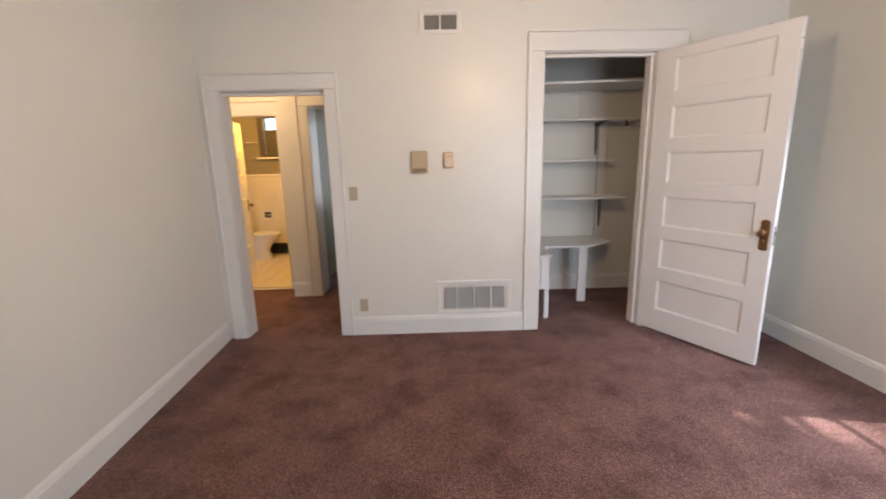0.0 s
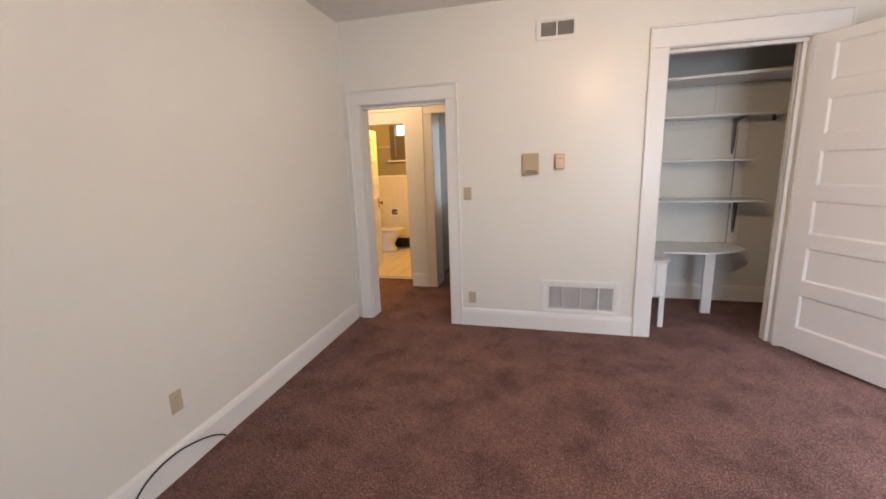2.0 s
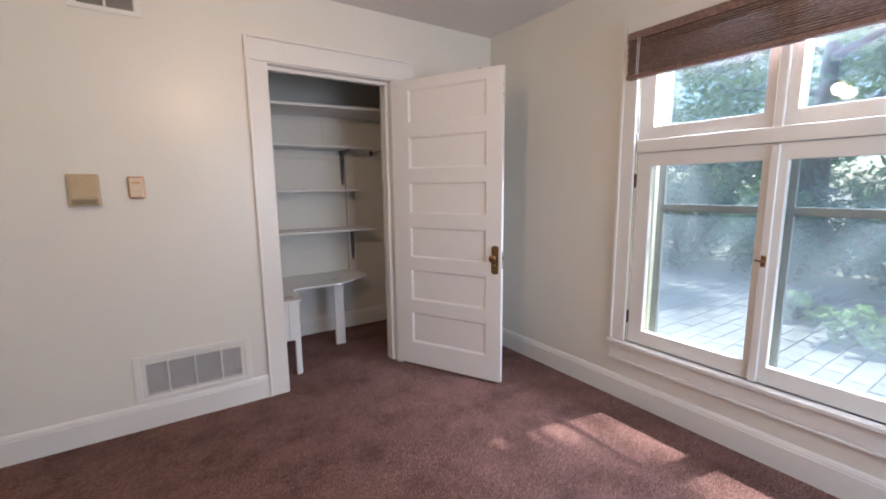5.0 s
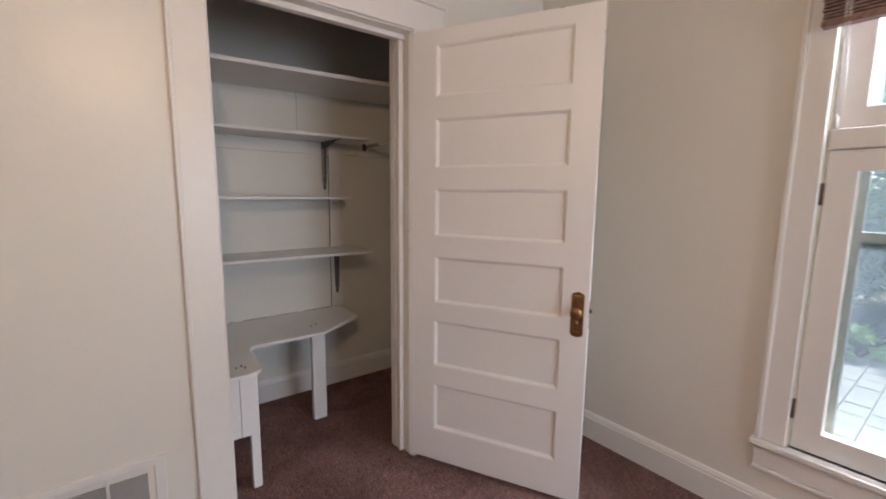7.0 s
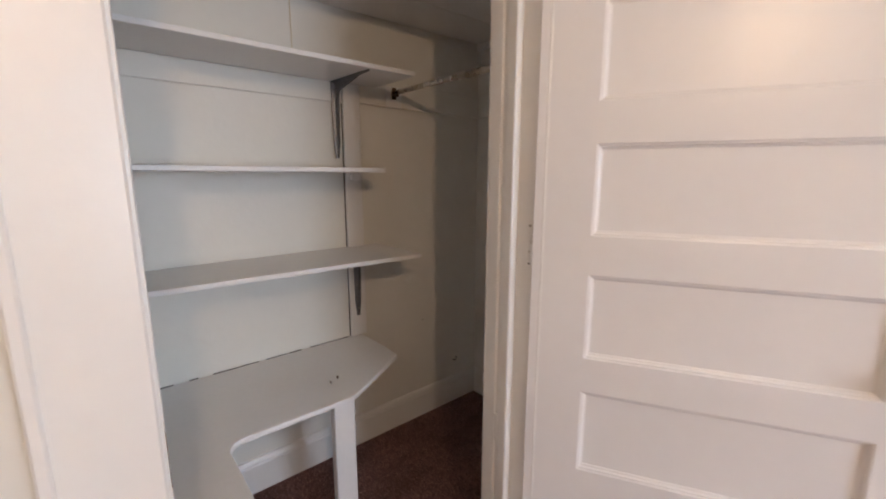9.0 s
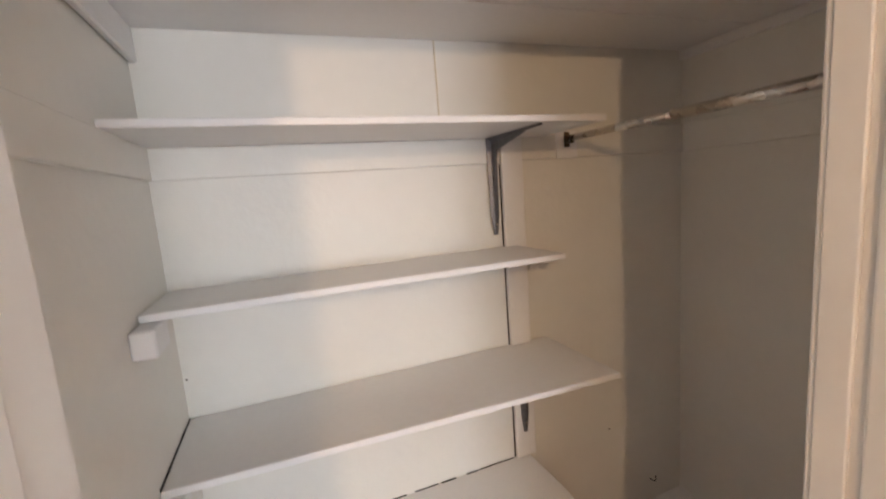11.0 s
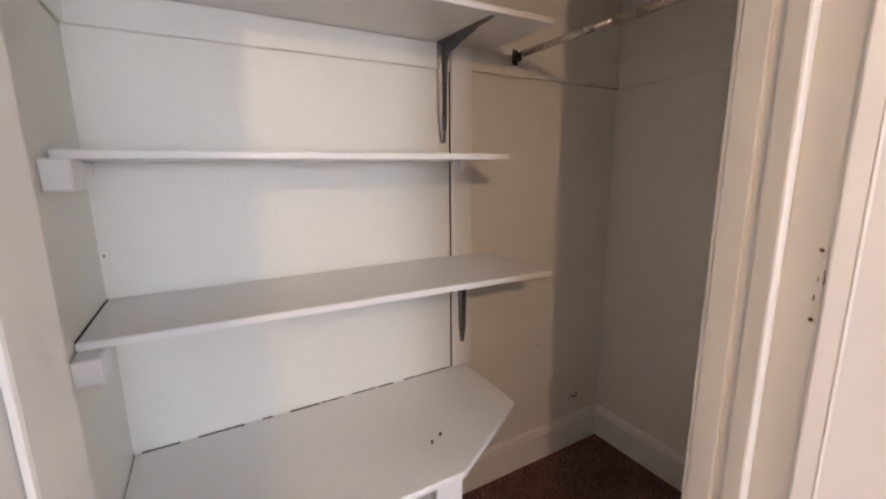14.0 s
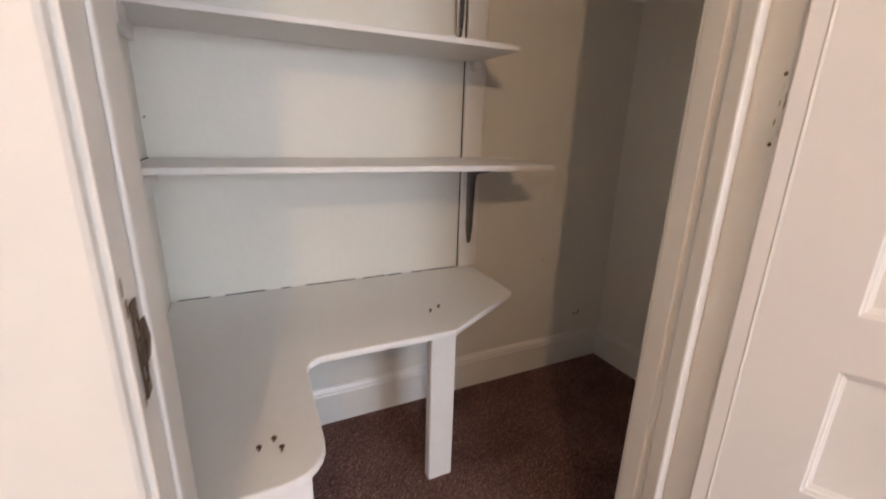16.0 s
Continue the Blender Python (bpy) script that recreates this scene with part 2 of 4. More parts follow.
def bm_lathe(profile, steps=20, bm=None):
    """(radius, height) pairs turned round z."""
    bm = bm or bmesh.new()
    rings = []
    for r, z in profile:
        rings.append([bm.verts.new((r * math.cos(2 * math.pi * i / steps), r * math.sin(2 * math.pi * i / steps), z)) for i in range(steps)])
    for a, b in zip(rings, rings[1:]):
        for i in range(steps):
            bm.faces.new((a[i], a[(i + 1) % steps], b[(i + 1) % steps], b[i]))
    for ring in (rings[0], rings[-1]):
        bm.faces.new(ring)
    bmesh.ops.recalc_face_normals(bm, faces=bm.faces[:])
    for f in bm.faces:
        f.smooth = True
    return bm


def bm_tube(points, radius, steps=8, bm=None):
    """A round bar along a line of points; radius may be one per point."""
    bm = bm or bmesh.new()
    pts = [Vector(p) for p in points]
    rings = []
    for i, p in enumerate(pts):
        d = (pts[min(i + 1, len(pts) - 1)] - pts[max(i - 1, 0)]).normalized()
        up = Vector((0, 0, 1)) if abs(d.z) < 0.9 else Vector((1, 0, 0))
        u = d.cross(up).normalized()
        w = d.cross(u)
        r = radius[i] if isinstance(radius, (list, tuple)) else radius
        rings.append([bm.verts.new(p + r * (math.cos(2 * math.pi * k / steps) * u + math.sin(2 * math.pi * k / steps) * w)) for k in range(steps)])
    for a, b in zip(rings, rings[1:]):
        for k in range(steps):
            f = bm.faces.new((a[k], a[(k + 1) % steps], b[(k + 1) % steps], b[k]))
            f.smooth = True
    bm.faces.new(rings[0])
    bm.faces.new(rings[-1])
    bmesh.ops.recalc_face_normals(bm, faces=bm.faces[:])
    return bm


def bm_panel(s0, s1, z0, z1, y0, y1, holes=(), bevel=0.0):
    """A slab in the x-z plane, from y0 to y1, with rectangular holes (s0, s1, z0, z1) right through it."""
    xs = sorted({s0, s1, *(v for h in holes for v in h[:2] if s0 < v < s1)})
    zs = sorted({z0, z1, *(v for h in holes for v in h[2:] if z0 < v < z1)})
    bm = bmesh.new()
    grid = {}

    def vert(i, j, k):
        if (i, j, k) not in grid:
            grid[i, j, k] = bm.verts.new((xs[i], (y0, y1)[k], zs[j]))
        return grid[i, j, k]

    def solid(i, j):
        if not (0 <= i < len(xs) - 1 and 0 <= j < len(zs) - 1):
            return False
        x, z = (xs[i] + xs[i + 1]) / 2, (zs[j] + zs[j + 1]) / 2
        return not any(h[0] < x < h[1] and h[2] < z < h[3] for h in holes)

    for i in range(len(xs) - 1):
        for j in range(len(zs) - 1):
            if not solid(i, j):
                continue
            bm.faces.new((vert(i, j, 0), vert(i + 1, j, 0), vert(i + 1, j + 1, 0), vert(i, j + 1, 0)))
            bm.faces.new((vert(i, j + 1, 1), vert(i + 1, j + 1, 1), vert(i + 1, j, 1), vert(i, j, 1)))
            if not solid(i - 1, j):
                bm.faces.new((vert(i, j + 1, 0), vert(i, j + 1, 1), vert(i, j, 1), vert(i, j, 0)))
            if not solid(i + 1, j):
                bm.faces.new((vert(i + 1, j, 0), vert(i + 1, j, 1), vert(i + 1, j + 1, 1), vert(i + 1, j + 1, 0)))
            if not solid(i, j - 1):
                bm.faces.new((vert(i, j, 0), vert(i, j, 1), vert(i + 1, j, 1), vert(i + 1, j, 0)))
            if not solid(i, j + 1):
                bm.faces.new((vert(i + 1, j + 1, 0), vert(i + 1, j + 1, 1), vert(i, j + 1, 1), vert(i, j + 1, 0)))
    bmesh.ops.recalc_face_normals(bm, faces=bm.faces[:])
    if bevel:
        sharp = [e for e in bm.edges if len(e.link_faces) == 2 and e.calc_face_angle(0) > 1]
        bmesh.ops.bevel(bm, geom=sharp, offset=bevel, segments=2, affect="EDGES", profile=0.5)
    return bm


def bm_run(profile, length, bm=None):
    """A moulding: (y, z) outline pulled along x from 0 to length."""
    bm = bm or bmesh.new()
    a = [bm.verts.new((0, y, z)) for y, z in profile]
    b = [bm.verts.new((length, y, z)) for y, z in profile]
    n = len(profile)
    for i in range(n):
        bm.faces.new((a[i], a[(i + 1) % n], b[(i + 1) % n], b[i]))
    bm.faces.new(a)
    bm.faces.new(b)
    bmesh.ops.recalc_face_normals(bm, faces=bm.faces[:])
    return bm


def link(name, bm, material, m=None):
    me = bpy.data.meshes.new(name)
    bm.to_mesh(me)
    bm.free()
    if material:
        me.materials.append(material)
    ob = new(name, me)
    if m is not None:
        ob.matrix_world = m
    return ob


def part(name, bm, material, parent, label="", m=None):
    """One mesh object under a thing or under a part; m is its place in the parent's frame."""
    ob = link(name, bm, material)
    ob.parent = parent
    if m is not None:
        ob.matrix_basis = m
    if label:
        ob["label"] = label
    return ob


def thing(name, m, label, category, group="", kind=""):
    ob = new(name)
    ob.empty_display_size = 0.05
    ob.matrix_world = m
    return tagged(ob, label, category, group, kind)


def along(p, q, z=0.0):
    """The frame of a wall: x runs from p to q, y to the left of that, z up."""
    d = Vector((q[0] - p[0], q[1] - p[1], 0)).normalized()
    n = Vector((-d.y, d.x, 0))
    m = Matrix((d, n, (0, 0, 1))).transposed().to_4x4()
    return Matrix.Translation((p[0], p[1], z)) @ m


def wall(name, p, q, z0, z1, thick, material, label, holes=()):
    """A wall from p to q whose room face is on the line and whose thickness goes to the left."""
    length = (Vector(q) - Vector(p)).length
    bm = bm_panel(0, length, z0, z1, 0, thick, holes)
    return tagged(link(name, bm, material, along(p, q)), label, "wall", kind="structure")


BASE_PROFILE = [(0, 0), (-0.018, 0), (-0.018, 0.135), (-0.015, 0.142), (-0.015, 0.150), (-0.008, 0.166), (0, 0.172)]


def baseboard(p, q, label="white painted wooden baseboard with moulded cap"):
    """On the room side of a wall line (its right hand from p to q)."""
    length = (Vector(q) - Vector(p)).length
    return tagged(link("baseboard", bm_run(BASE_PROFILE, length), TRIM, along(p, q)), label, "baseboard", kind="structure")

# ---- large structure ----
CEILING = 2.875
NORTH = 3.68
THICK = 0.165
LEFT0, LEFT1 = (-1.750, NORTH), (-1.525, -1.3)
RIGHT0, RIGHT1 = (3.030, NORTH), (3.125, -1.3)

tagged(link("floor", bm_box(-3.2, -1.7, -0.12, 3.35, 5.17, 0.0), CARPET), "worn chocolate brown cut-pile carpet over the whole floor", "carpet floor", kind="structure")
tagged(link("ceiling", bm_box(-3.2, -1.7, CEILING, 3.5, 8.2, CEILING + 0.12), CEIL), "plain off-white plaster ceiling", "ceiling", kind="structure")

# the wall ahead, with the hall doorway and the closet doorway
X0 = -2.9
DOORWAY = (-1.583, -0.729, 2.130)
CLOSET = (1.066, 2.012, 2.385)
holes = [(DOORWAY[0] - X0, DOORWAY[1] - X0, -1, DOORWAY[2]), (CLOSET[0] - X0, CLOSET[1] - X0, -1, CLOSET[2]),
         (0.10 - X0, 0.355 - X0, 2.56, 2.665), (0.205 - X0, 0.757 - X0, 0.215, 0.425)]
wall("wall_north", (X0, NORTH), (3.3, NORTH), 0, CEILING, THICK, WALL, "cream painted plaster wall with two doorways", holes)
wall("wall_west", LEFT1, LEFT0, 0, CEILING, 0.15, WALL, "plain cream painted plaster wall")
SOUTH_WIN = (0.55, 2.15, 0.70, 2.30)
wall("wall_south", (3.5, -1.3), (-1.9, -1.3), 0, CEILING, 0.15, WALL, "cream painted plaster wall with a window opening", [SOUTH_WIN])
baseboard((DOORWAY[1] + 0.117, NORTH), (CLOSET[0] - 0.137, NORTH))
baseboard((CLOSET[1] + 0.195, NORTH), RIGHT0)
baseboard(LEFT1, (LEFT0[0] + 0.001, NORTH - 0.03))
baseboard((3.25, -1.3), (-1.44, -1.3))

# east wall with the window: s runs from the far corner towards the viewer
EAST = along(RIGHT0, RIGHT1)
WIN = (1.478, 3.018, 0.435, 2.46)
length = (Vector(RIGHT1) - Vector(RIGHT0)).length
wall("wall_east", RIGHT0, RIGHT1, 0, CEILING, 0.24, WALL, "cream painted plaster wall around a wide window", [WIN])
baseboard(RIGHT0, RIGHT1)

# closet shell
CB, CL, CR, CF = 4.857, 0.908, 2.952, NORTH + THICK
wall("wall_closet_back", (CL - 0.1, CB), (CR + 0.1, CB), 0, CEILING, 0.12, CLOSETP, "off-white painted closet back wall with patched panels")
wall("wall_closet_left", (CL, CF), (CL, CB), 0, CEILING, 0.1, CLOSETP, "off-white painted closet side wall")
wall("wall_closet_right", (CR, CB), (CR, CF), 0, CEILING, 0.3, CLOSETP, "off-white painted closet side wall")
baseboard((CL, CB), (CR, CB), "white painted closet baseboard with a moulded cap")
baseboard((CR, CB), (CR, CF), "white painted closet baseboard with a moulded cap")
baseboard((CL, CF), (CL, CB), "white painted closet baseboard with a moulded cap")

# hall and bathroom shell
HB = 4.865
wall("wall_hall_west", (-2.62, CF), (-2.62, 5.17), 0, CEILING, 0.12, WALL, "cream painted hall wall")
wall("wall_hall_corner", (-1.54, HB), (0.77, HB), 0, CEILING, 0.3, WALL, "cream painted hall wall with a doorway", [(0.335, 1.14, -1, 2.155)])
wall("wall_bath_south", (-2.9, 5.17), (-1.54, 5.17), 0, CEILING, 0.1, WALL, "cream painted wall above the bathroom doorway", [(0.46, 1.23, -1, 2.095)])
baseboard((-1.54, HB), (-1.335, HB), "white painted hall baseboard")
wall("wall_bath_east", (-1.42, 7.36), (-1.42, 5.17), 0, CEILING, 0.1, BATHWALL, "olive painted bathroom wall")
wall("wall_bath_west", (-3.4, 5.2), (-3.4, 7.36), 0, CEILING, 0.1, BATHWALL, "olive painted bathroom wall")
wall("wall_bath_north", (-3.5, 7.26), (-1.3, 7.26), 0, CEILING, 0.15, BATHWALL, "olive painted bathroom wall above cream tiles",
     [(0.86, 1.14, 1.70, 2.30)])
wall("wall_far_room_north", (-1.32, 7.4), (0.9, 7.4), 0, CEILING, 0.1, WALL, "pale painted wall of the next room with a window opening", [(0.5, 1.8, 0.8, 2.3)])
wall("wall_far_room_east", (0.8, 7.4), (0.8, 5.1), 0, CEILING, 0.1, WALL, "pale painted wall of the next room")
baseboard((-1.32, 7.4), (0.8, 7.4))
tagged(link("floor_far_room", bm_box(-1.32, 5.17, -0.12, 0.9, 7.5, 0.0), CARPET), "brown carpet in the next room", "carpet floor", kind="structure")
tagged(link("floor_bathroom", bm_box(-3.5, 5.17, -0.12, -1.32, 7.4, -0.004), GROUT), "cream tiled bathroom floor with grey joints", "tile floor", kind="structure")

# ---- door casings ----


def casing(name, x0, x1, top, left, right, head, y, label, depth=0.02, z0=0.0):
    """Flat side boards, a head board with a thin cap, as parts of one door trim."""
    t = thing(name, pose(0, y, 0), label, "door trim", kind="structure")
    part("side_board", bm_box(x0 - left, -depth, z0, x0, 0, top, 0.004), TRIM, t)
    part("side_board", bm_box(x1, -depth, z0, x1 + right, 0, top, 0.004), TRIM, t)
    part("head_board", bm_box(x0 - left, -depth, top + 0.001, x1 + right, 0, top + head, 0.004), TRIM, t)
    part("back_band", bm_box(x0 - left - 0.012, -depth - 0.012, z0, x0 - left + 0.006, 0, top + head + 0.012, 0.004), TRIM, t)
    part("back_band", bm_box(x1 + right - 0.006, -depth - 0.012, z0, x1 + right + 0.012, 0, top + head + 0.012, 0.004), TRIM, t)
    part("cap_moulding", bm_box(x0 - left - 0.005, -depth - 0.014, top + head, x1 + right + 0.005, 0, top + head + 0.016, 0.005), TRIM, t)
    return t


def jamb(name, x0, x1, top, y0, y1, label, stop=0.055, stops=(0.034, 0.034)):
    """Lining of a doorway with a stop that leaves a rebate on the room side."""
    t = thing(name, pose(0, 0, 0), label, "door frame", kind="structure")
    for x, s in ((x0, 1), (x1, -1)):
        a, b = sorted((x - s * 0.002, x + s * 0.006))
        part("lining", bm_box(a, y0 - 0.002, 0, b, y1 + 0.002, top, 0.001), TRIM, t)
        out = stops[0] if s > 0 else stops[1]
        if s < 0 and name == "frame_closet_doorway":
            continue
        a, b = sorted((x + s * 0.006, x + s * out))
        part("stop", bm_box(a, y0 + stop, 0, b, y0 + stop + 0.045, top - 0.006, 0.004, segments=2), TRIM, t)
        if name == "frame_closet_doorway":
            continue
        part("inner_strip", bm_box(a, y0 + stop + 0.058, 0, b, y1 + 0.012, top - 0.006, 0.004, segments=2), TRIM, t)
    part("head_lining", bm_box(x0 + 0.007, y0 - 0.002, top - 0.006, x1 - 0.007, y1 + 0.002, top + 0.002, 0.001), TRIM, t)
    part("head_stop", bm_box(x0 + 0.007, y0 + stop, top - 0.034, x1 - 0.007, y0 + stop + 0.045, top - 0.007, 0.004, segments=2), TRIM, t)
    return t


casing("trim_hall_doorway", DOORWAY[0], DOORWAY[1], DOORWAY[2], 0.10, 0.104, 0.117, NORTH, "wide flat white painted casing round the hall doorway")
jamb("frame_hall_doorway", DOORWAY[0], DOORWAY[1], DOORWAY[2], NORTH, CF, "white painted lining of the hall doorway", stops=(0.014, 0.014))
casing("trim_closet_doorway", CLOSET[0], CLOSET[1], CLOSET[2], 0.126, 0.20, 0.14, NORTH, "wide flat white painted casing round the closet doorway")
closet_jamb = jamb("frame_closet_doorway", CLOSET[0], CLOSET[1], CLOSET[2], NORTH, CF, "chipped white painted lining of the closet doorway with old hinge marks", stops=(0.012, 0.036))
# hinge side: a broad stop with a shallow groove, interrupted low down, and a rounded strip towards the closet
FACE = CLOSET[1] - 0.036
part("stop", bm_box(FACE, NORTH + 0.070, 0, CLOSET[1] - 0.0062, NORTH + 0.106, 2.378, 0.005, segments=2), TRIM, closet_jamb)
part("inner_strip", bm_box(FACE, NORTH + 0.122, 0, CLOSET[1] - 0.0062, CF + 0.002, 2.378, 0.003, segments=2), TRIM, closet_jamb)
for z0, z1 in ((0.0, 0.60), (0.70, 2.378)):
    part("groove_floor", bm_box(FACE + 0.007, NORTH + 0.1062, z0, CLOSET[1] - 0.0062, NORTH + 0.1218, z1), TRIM, closet_jamb)
part("groove_bridge", bm_box(FACE + 0.0004, NORTH + 0.1062, 0.6002, CLOSET[1] - 0.0062, NORTH + 0.1218, 0.6998), TRIM, closet_jamb)
part("edge_bead", bm_box(FACE + 0.003, CF + 0.0022, 0, CLOSET[1] - 0.002, CF + 0.012, 2.378, 0.004, segments=2), TRIM, closet_jamb)
# worn mortise and strike plate in the latch side, old hinge screw holes in the hinge side
strike = part("strike_plate", bm_panel(-0.010, 0.010, -0.048, 0.048, 0, 0.002, [(-0.0055, 0.0055, -0.034, -0.016), (-0.005, 0.005, 0.010, 0.030)], 0.0005),
              BRASSDARK, closet_jamb, "tarnished brass strike plate", pose(CLOSET[0] + 0.0066, NORTH + 0.026, 1.03, 0, 0, -90))
part("strike_lip", bm_run([(0, -0.02), (0.004, -0.02), (0.006, 0), (0.004, 0.02), (0, 0.02)], 0.016), BRASSDARK, strike, "worn brass lip", pose(-0.030, -0.002, 0.0))
for z in (1.340, 1.226):
    part("screw_hole", bm_lathe([(0.0034, 0), (0.0034, 0.001), (0.0015, 0.0014)], 10), BRASSDARK, closet_jamb, "dark rusty screw hole", pose(CLOSET[1] - 0.0065, NORTH + 0.024, z, 0, -90, 0))
part("hinge_leaf_scar", bm_panel(-0.01, 0.006, -0.05, 0.05, 0, 0.0012, [(-0.004, 0.002, -0.04, -0.015), (-0.006, 0.001, 0.0, 0.03)]), TRIM, closet_jamb, "painted-over hinge scar",
     pose(CLOSET[1] - 0.0066, NORTH + 0.016, 1.28, 0, 0, 90))

rng = random.Random(14)
for i in range(7):
    w, h = rng.uniform(0.0012, 0.003), rng.uniform(0.004, 0.010)
    part("paint_chip", bm_prism([(-w, -h), (w * 0.6, -h * 0.7), (w, 0.2 * h), (w * 0.3, h), (-w * 0.8, h * 0.5)], 0, 0.0008), BAREWOOD, closet_jamb, "chipped paint showing wood",
         pose(CLOSET[1] - 0.0066, NORTH + rng.uniform(0.012, 0.026), 1.28 + rng.uniform(-0.055, 0.05), 90, 0, -90))
rng = random.Random(9)
for z, n in ((1.05, 4), (1.01, 4)):
    for i in range(n):
        w, h = rng.uniform(0.0015, 0.004), rng.uniform(0.004, 0.014)
        zz = z + rng.uniform(-0.06, 0.06)
        part("paint_chip", bm_prism([(-w, -h), (w * 0.4, -h * 0.8), (w, 0.1 * h), (w * 0.5, h), (-w * 0.8, h * 0.6)], 0, 0.0008), BAREWOOD, closet_jamb, "chipped paint showing wood",
             pose(CLOSET[0] + 0.0062, NORTH + rng.uniform(0.004, 0.050), zz, 90, 0, 90))
casing("trim_bathroom_doorway", -2.44, -1.67, 2.095, 0.1, 0.115, 0.15, 5.17, "white painted casing round the bathroom doorway")
casing("trim_hall_side_doorway", -1.205, -0.4, 2.155, 0.115, 0.115, 0.13, HB, "white painted casing round a hall doorway")

# ---- closet door ----


def knob(parent, m, material=BRASS):
    k = part("knob", bm_lathe([(0.011, 0), (0.012, 0.012), (0.009, 0.02), (0.010, 0.028), (0.022, 0.034), (0.028, 0.046), (0.026, 0.058), (0.016, 0.065), (0.004, 0.066)], 24),
             material, parent, "round aged brass knob", m)
    return k


def panel_door(name, m, width, height, panels, stile0, stile1, label, thick=0.04, material=DOORP):
    """x from the hinge edge, y 0 is the seen face and the leaf goes to +y."""
    d = thing(name, m, label, "door", kind="structure")
    part("leaf_frame", bm_panel(0, width, 0, height, 0, thick, [(stile0, stile1, a, b) for a, b in panels], 0.003), material, d)
    for a, b in panels:
        part("panel", bm_box(stile0 - 0.004, 0.0155, a - 0.004, stile1 + 0.004, thick - 0.0155, b + 0.004), material, d)
        bead = bmesh.new()
        for x, y, z, q, n in ((stile0, 0, a, pose(stile0, 0, a), stile1 - stile0), (0, 0, 0, pose(stile1, 0, b, 0, 180, 0), stile1 - stile0),
                              (0, 0, 0, pose(stile0, 0, b, 0, 90, 0), b - a), (0, 0, 0, pose(stile1, 0, a, 0, -90, 0), b - a)):
            piece = bm_run([(0.0153, 0), (0.003, 0), (0.0045, 0.005), (0.010, 0.007), (0.0135, 0.013), (0.0153, 0.013)], n)
            piece.transform(q)
            merge(bead, piece)
        part("panel_moulding", bead, material, d)
    return d


HINGE, FREE = Vector((1.999, 3.691)), Vector((2.458, 2.835))
PANELS = [(2.022, 2.272), (1.662, 1.908), (1.302, 1.548), (0.938, 1.186), (0.573, 0.828), (0.197, 0.457)]
door_m = along(HINGE, FREE, 0.02)
closet_door = panel_door("door_closet", door_m, 0.965, 2.348, PANELS, 0.165, 0.838, "white painted six-panel wooden door standing wide open into the room")
plate = part("escutcheon", bm_panel(-0.029, 0.029, -0.095, 0.095, -0.004, 0, [(-0.004, 0.004, -0.047, -0.03)], 0.0015), BRASS, closet_door, "ornate aged brass backplate with keyhole",
             pose(0.915, 0, 0.965))
part("scroll_top", bm_prism([(-0.029, 0), (0.029, 0), (0.022, 0.010), (0.010, 0.013), (0, 0.019), (-0.010, 0.013), (-0.022, 0.010)], 0, 0.004, 0.001), BRASS, plate, "", pose(0, 0, 0.094, 90, 0, 0))
part("scroll_bottom", bm_prism([(-0.029, 0), (0.029, 0), (0.022, 0.010), (0.010, 0.012), (0, 0.016), (-0.010, 0.012), (-0.022, 0.010)], 0, 0.004, 0.001), BRASS, plate, "", pose(0, -0.004, -0.094, -90, 0, 0))
for z, a, b in ((0.088, -0.02, 0.02), (-0.088, -0.02, 0.02)):
    part("raised_band", bm_box(a, -0.008, z - 0.008, b, -0.003, z + 0.008, 0.003, segments=2), BRASS, plate)
for x in (-0.024, 0.024):
    part("raised_rim", bm_box(x - 0.003, -0.007, -0.08, x + 0.003, -0.003, 0.08, 0.0015), BRASS, plate)
knob(plate, pose(0, -0.004, 0.018, 90, 0, 0))
back_plate = part("escutcheon", bm_box(-0.029, 0.0402, -0.095, 0.029, 0.044, 0.095, 0.0015), BRASS, closet_door, "aged brass backplate", pose(0.915, 0, 0.965))
knob(back_plate, pose(0, 0.044, 0.018, -90, 0, 0))
part("latch_plate", bm_box(0.9645, 0.010, 0.90, 0.9665, 0.030, 1.03, 0.0005), BRASSDARK, closet_door, "tarnished latch plate")
part("latch_bolt", bm_prism([(0.9665, 0.014), (0.9765, 0.016), (0.9665, 0.026)], 0.975, 0.995), BRASSDARK, closet_door)
for z in (2.15, 2.22):
    part("edge_chip", bm_box(0.9644, 0.008, z, 0.966, 0.018, z + 0.010, 0.0006), DARK, closet_door, "dark chip in the paint")
part("edge_chip", bm_box(0.77, 0.006, 2.3478, 0.79, 0.02, 2.352, 0.001), DARK, closet_door, "dark mark on the top edge")
for z in (0.3, 1.2, 2.1):
    part("butt_hinge", bm_tube([(-0.004, 0.045, z - 0.05), (-0.004, 0.045, z + 0.05)], 0.007, 10), BRASSDARK, closet_door, "painted butt hinge")

# ---- window in the east wall ----
win = thing("window_east", EAST, "white painted pair of casements with transom lights and a storm window", "window", kind="structure")
A0, A1, B0, B1 = WIN
part("casing_side", bm_box(A0 - 0.092, -0.022, B0 + 0.0, A0 + 0.005, 0, B1 + 0.005, 0.004), TRIM, win)
part("casing_side", bm_box(A1 - 0.005, -0.022, B0 + 0.0, A1 + 0.115, 0, B1 + 0.005, 0.004), TRIM, win)
part("back_band", bm_box(A0 - 0.105, -0.034, B0, A0 - 0.085, 0, B1 + 0.13, 0.005, segments=2), TRIM, win)
part("back_band", bm_box(A1 + 0.108, -0.034, B0, A1 + 0.128, 0, B1 + 0.13, 0.005, segments=2), TRIM, win)
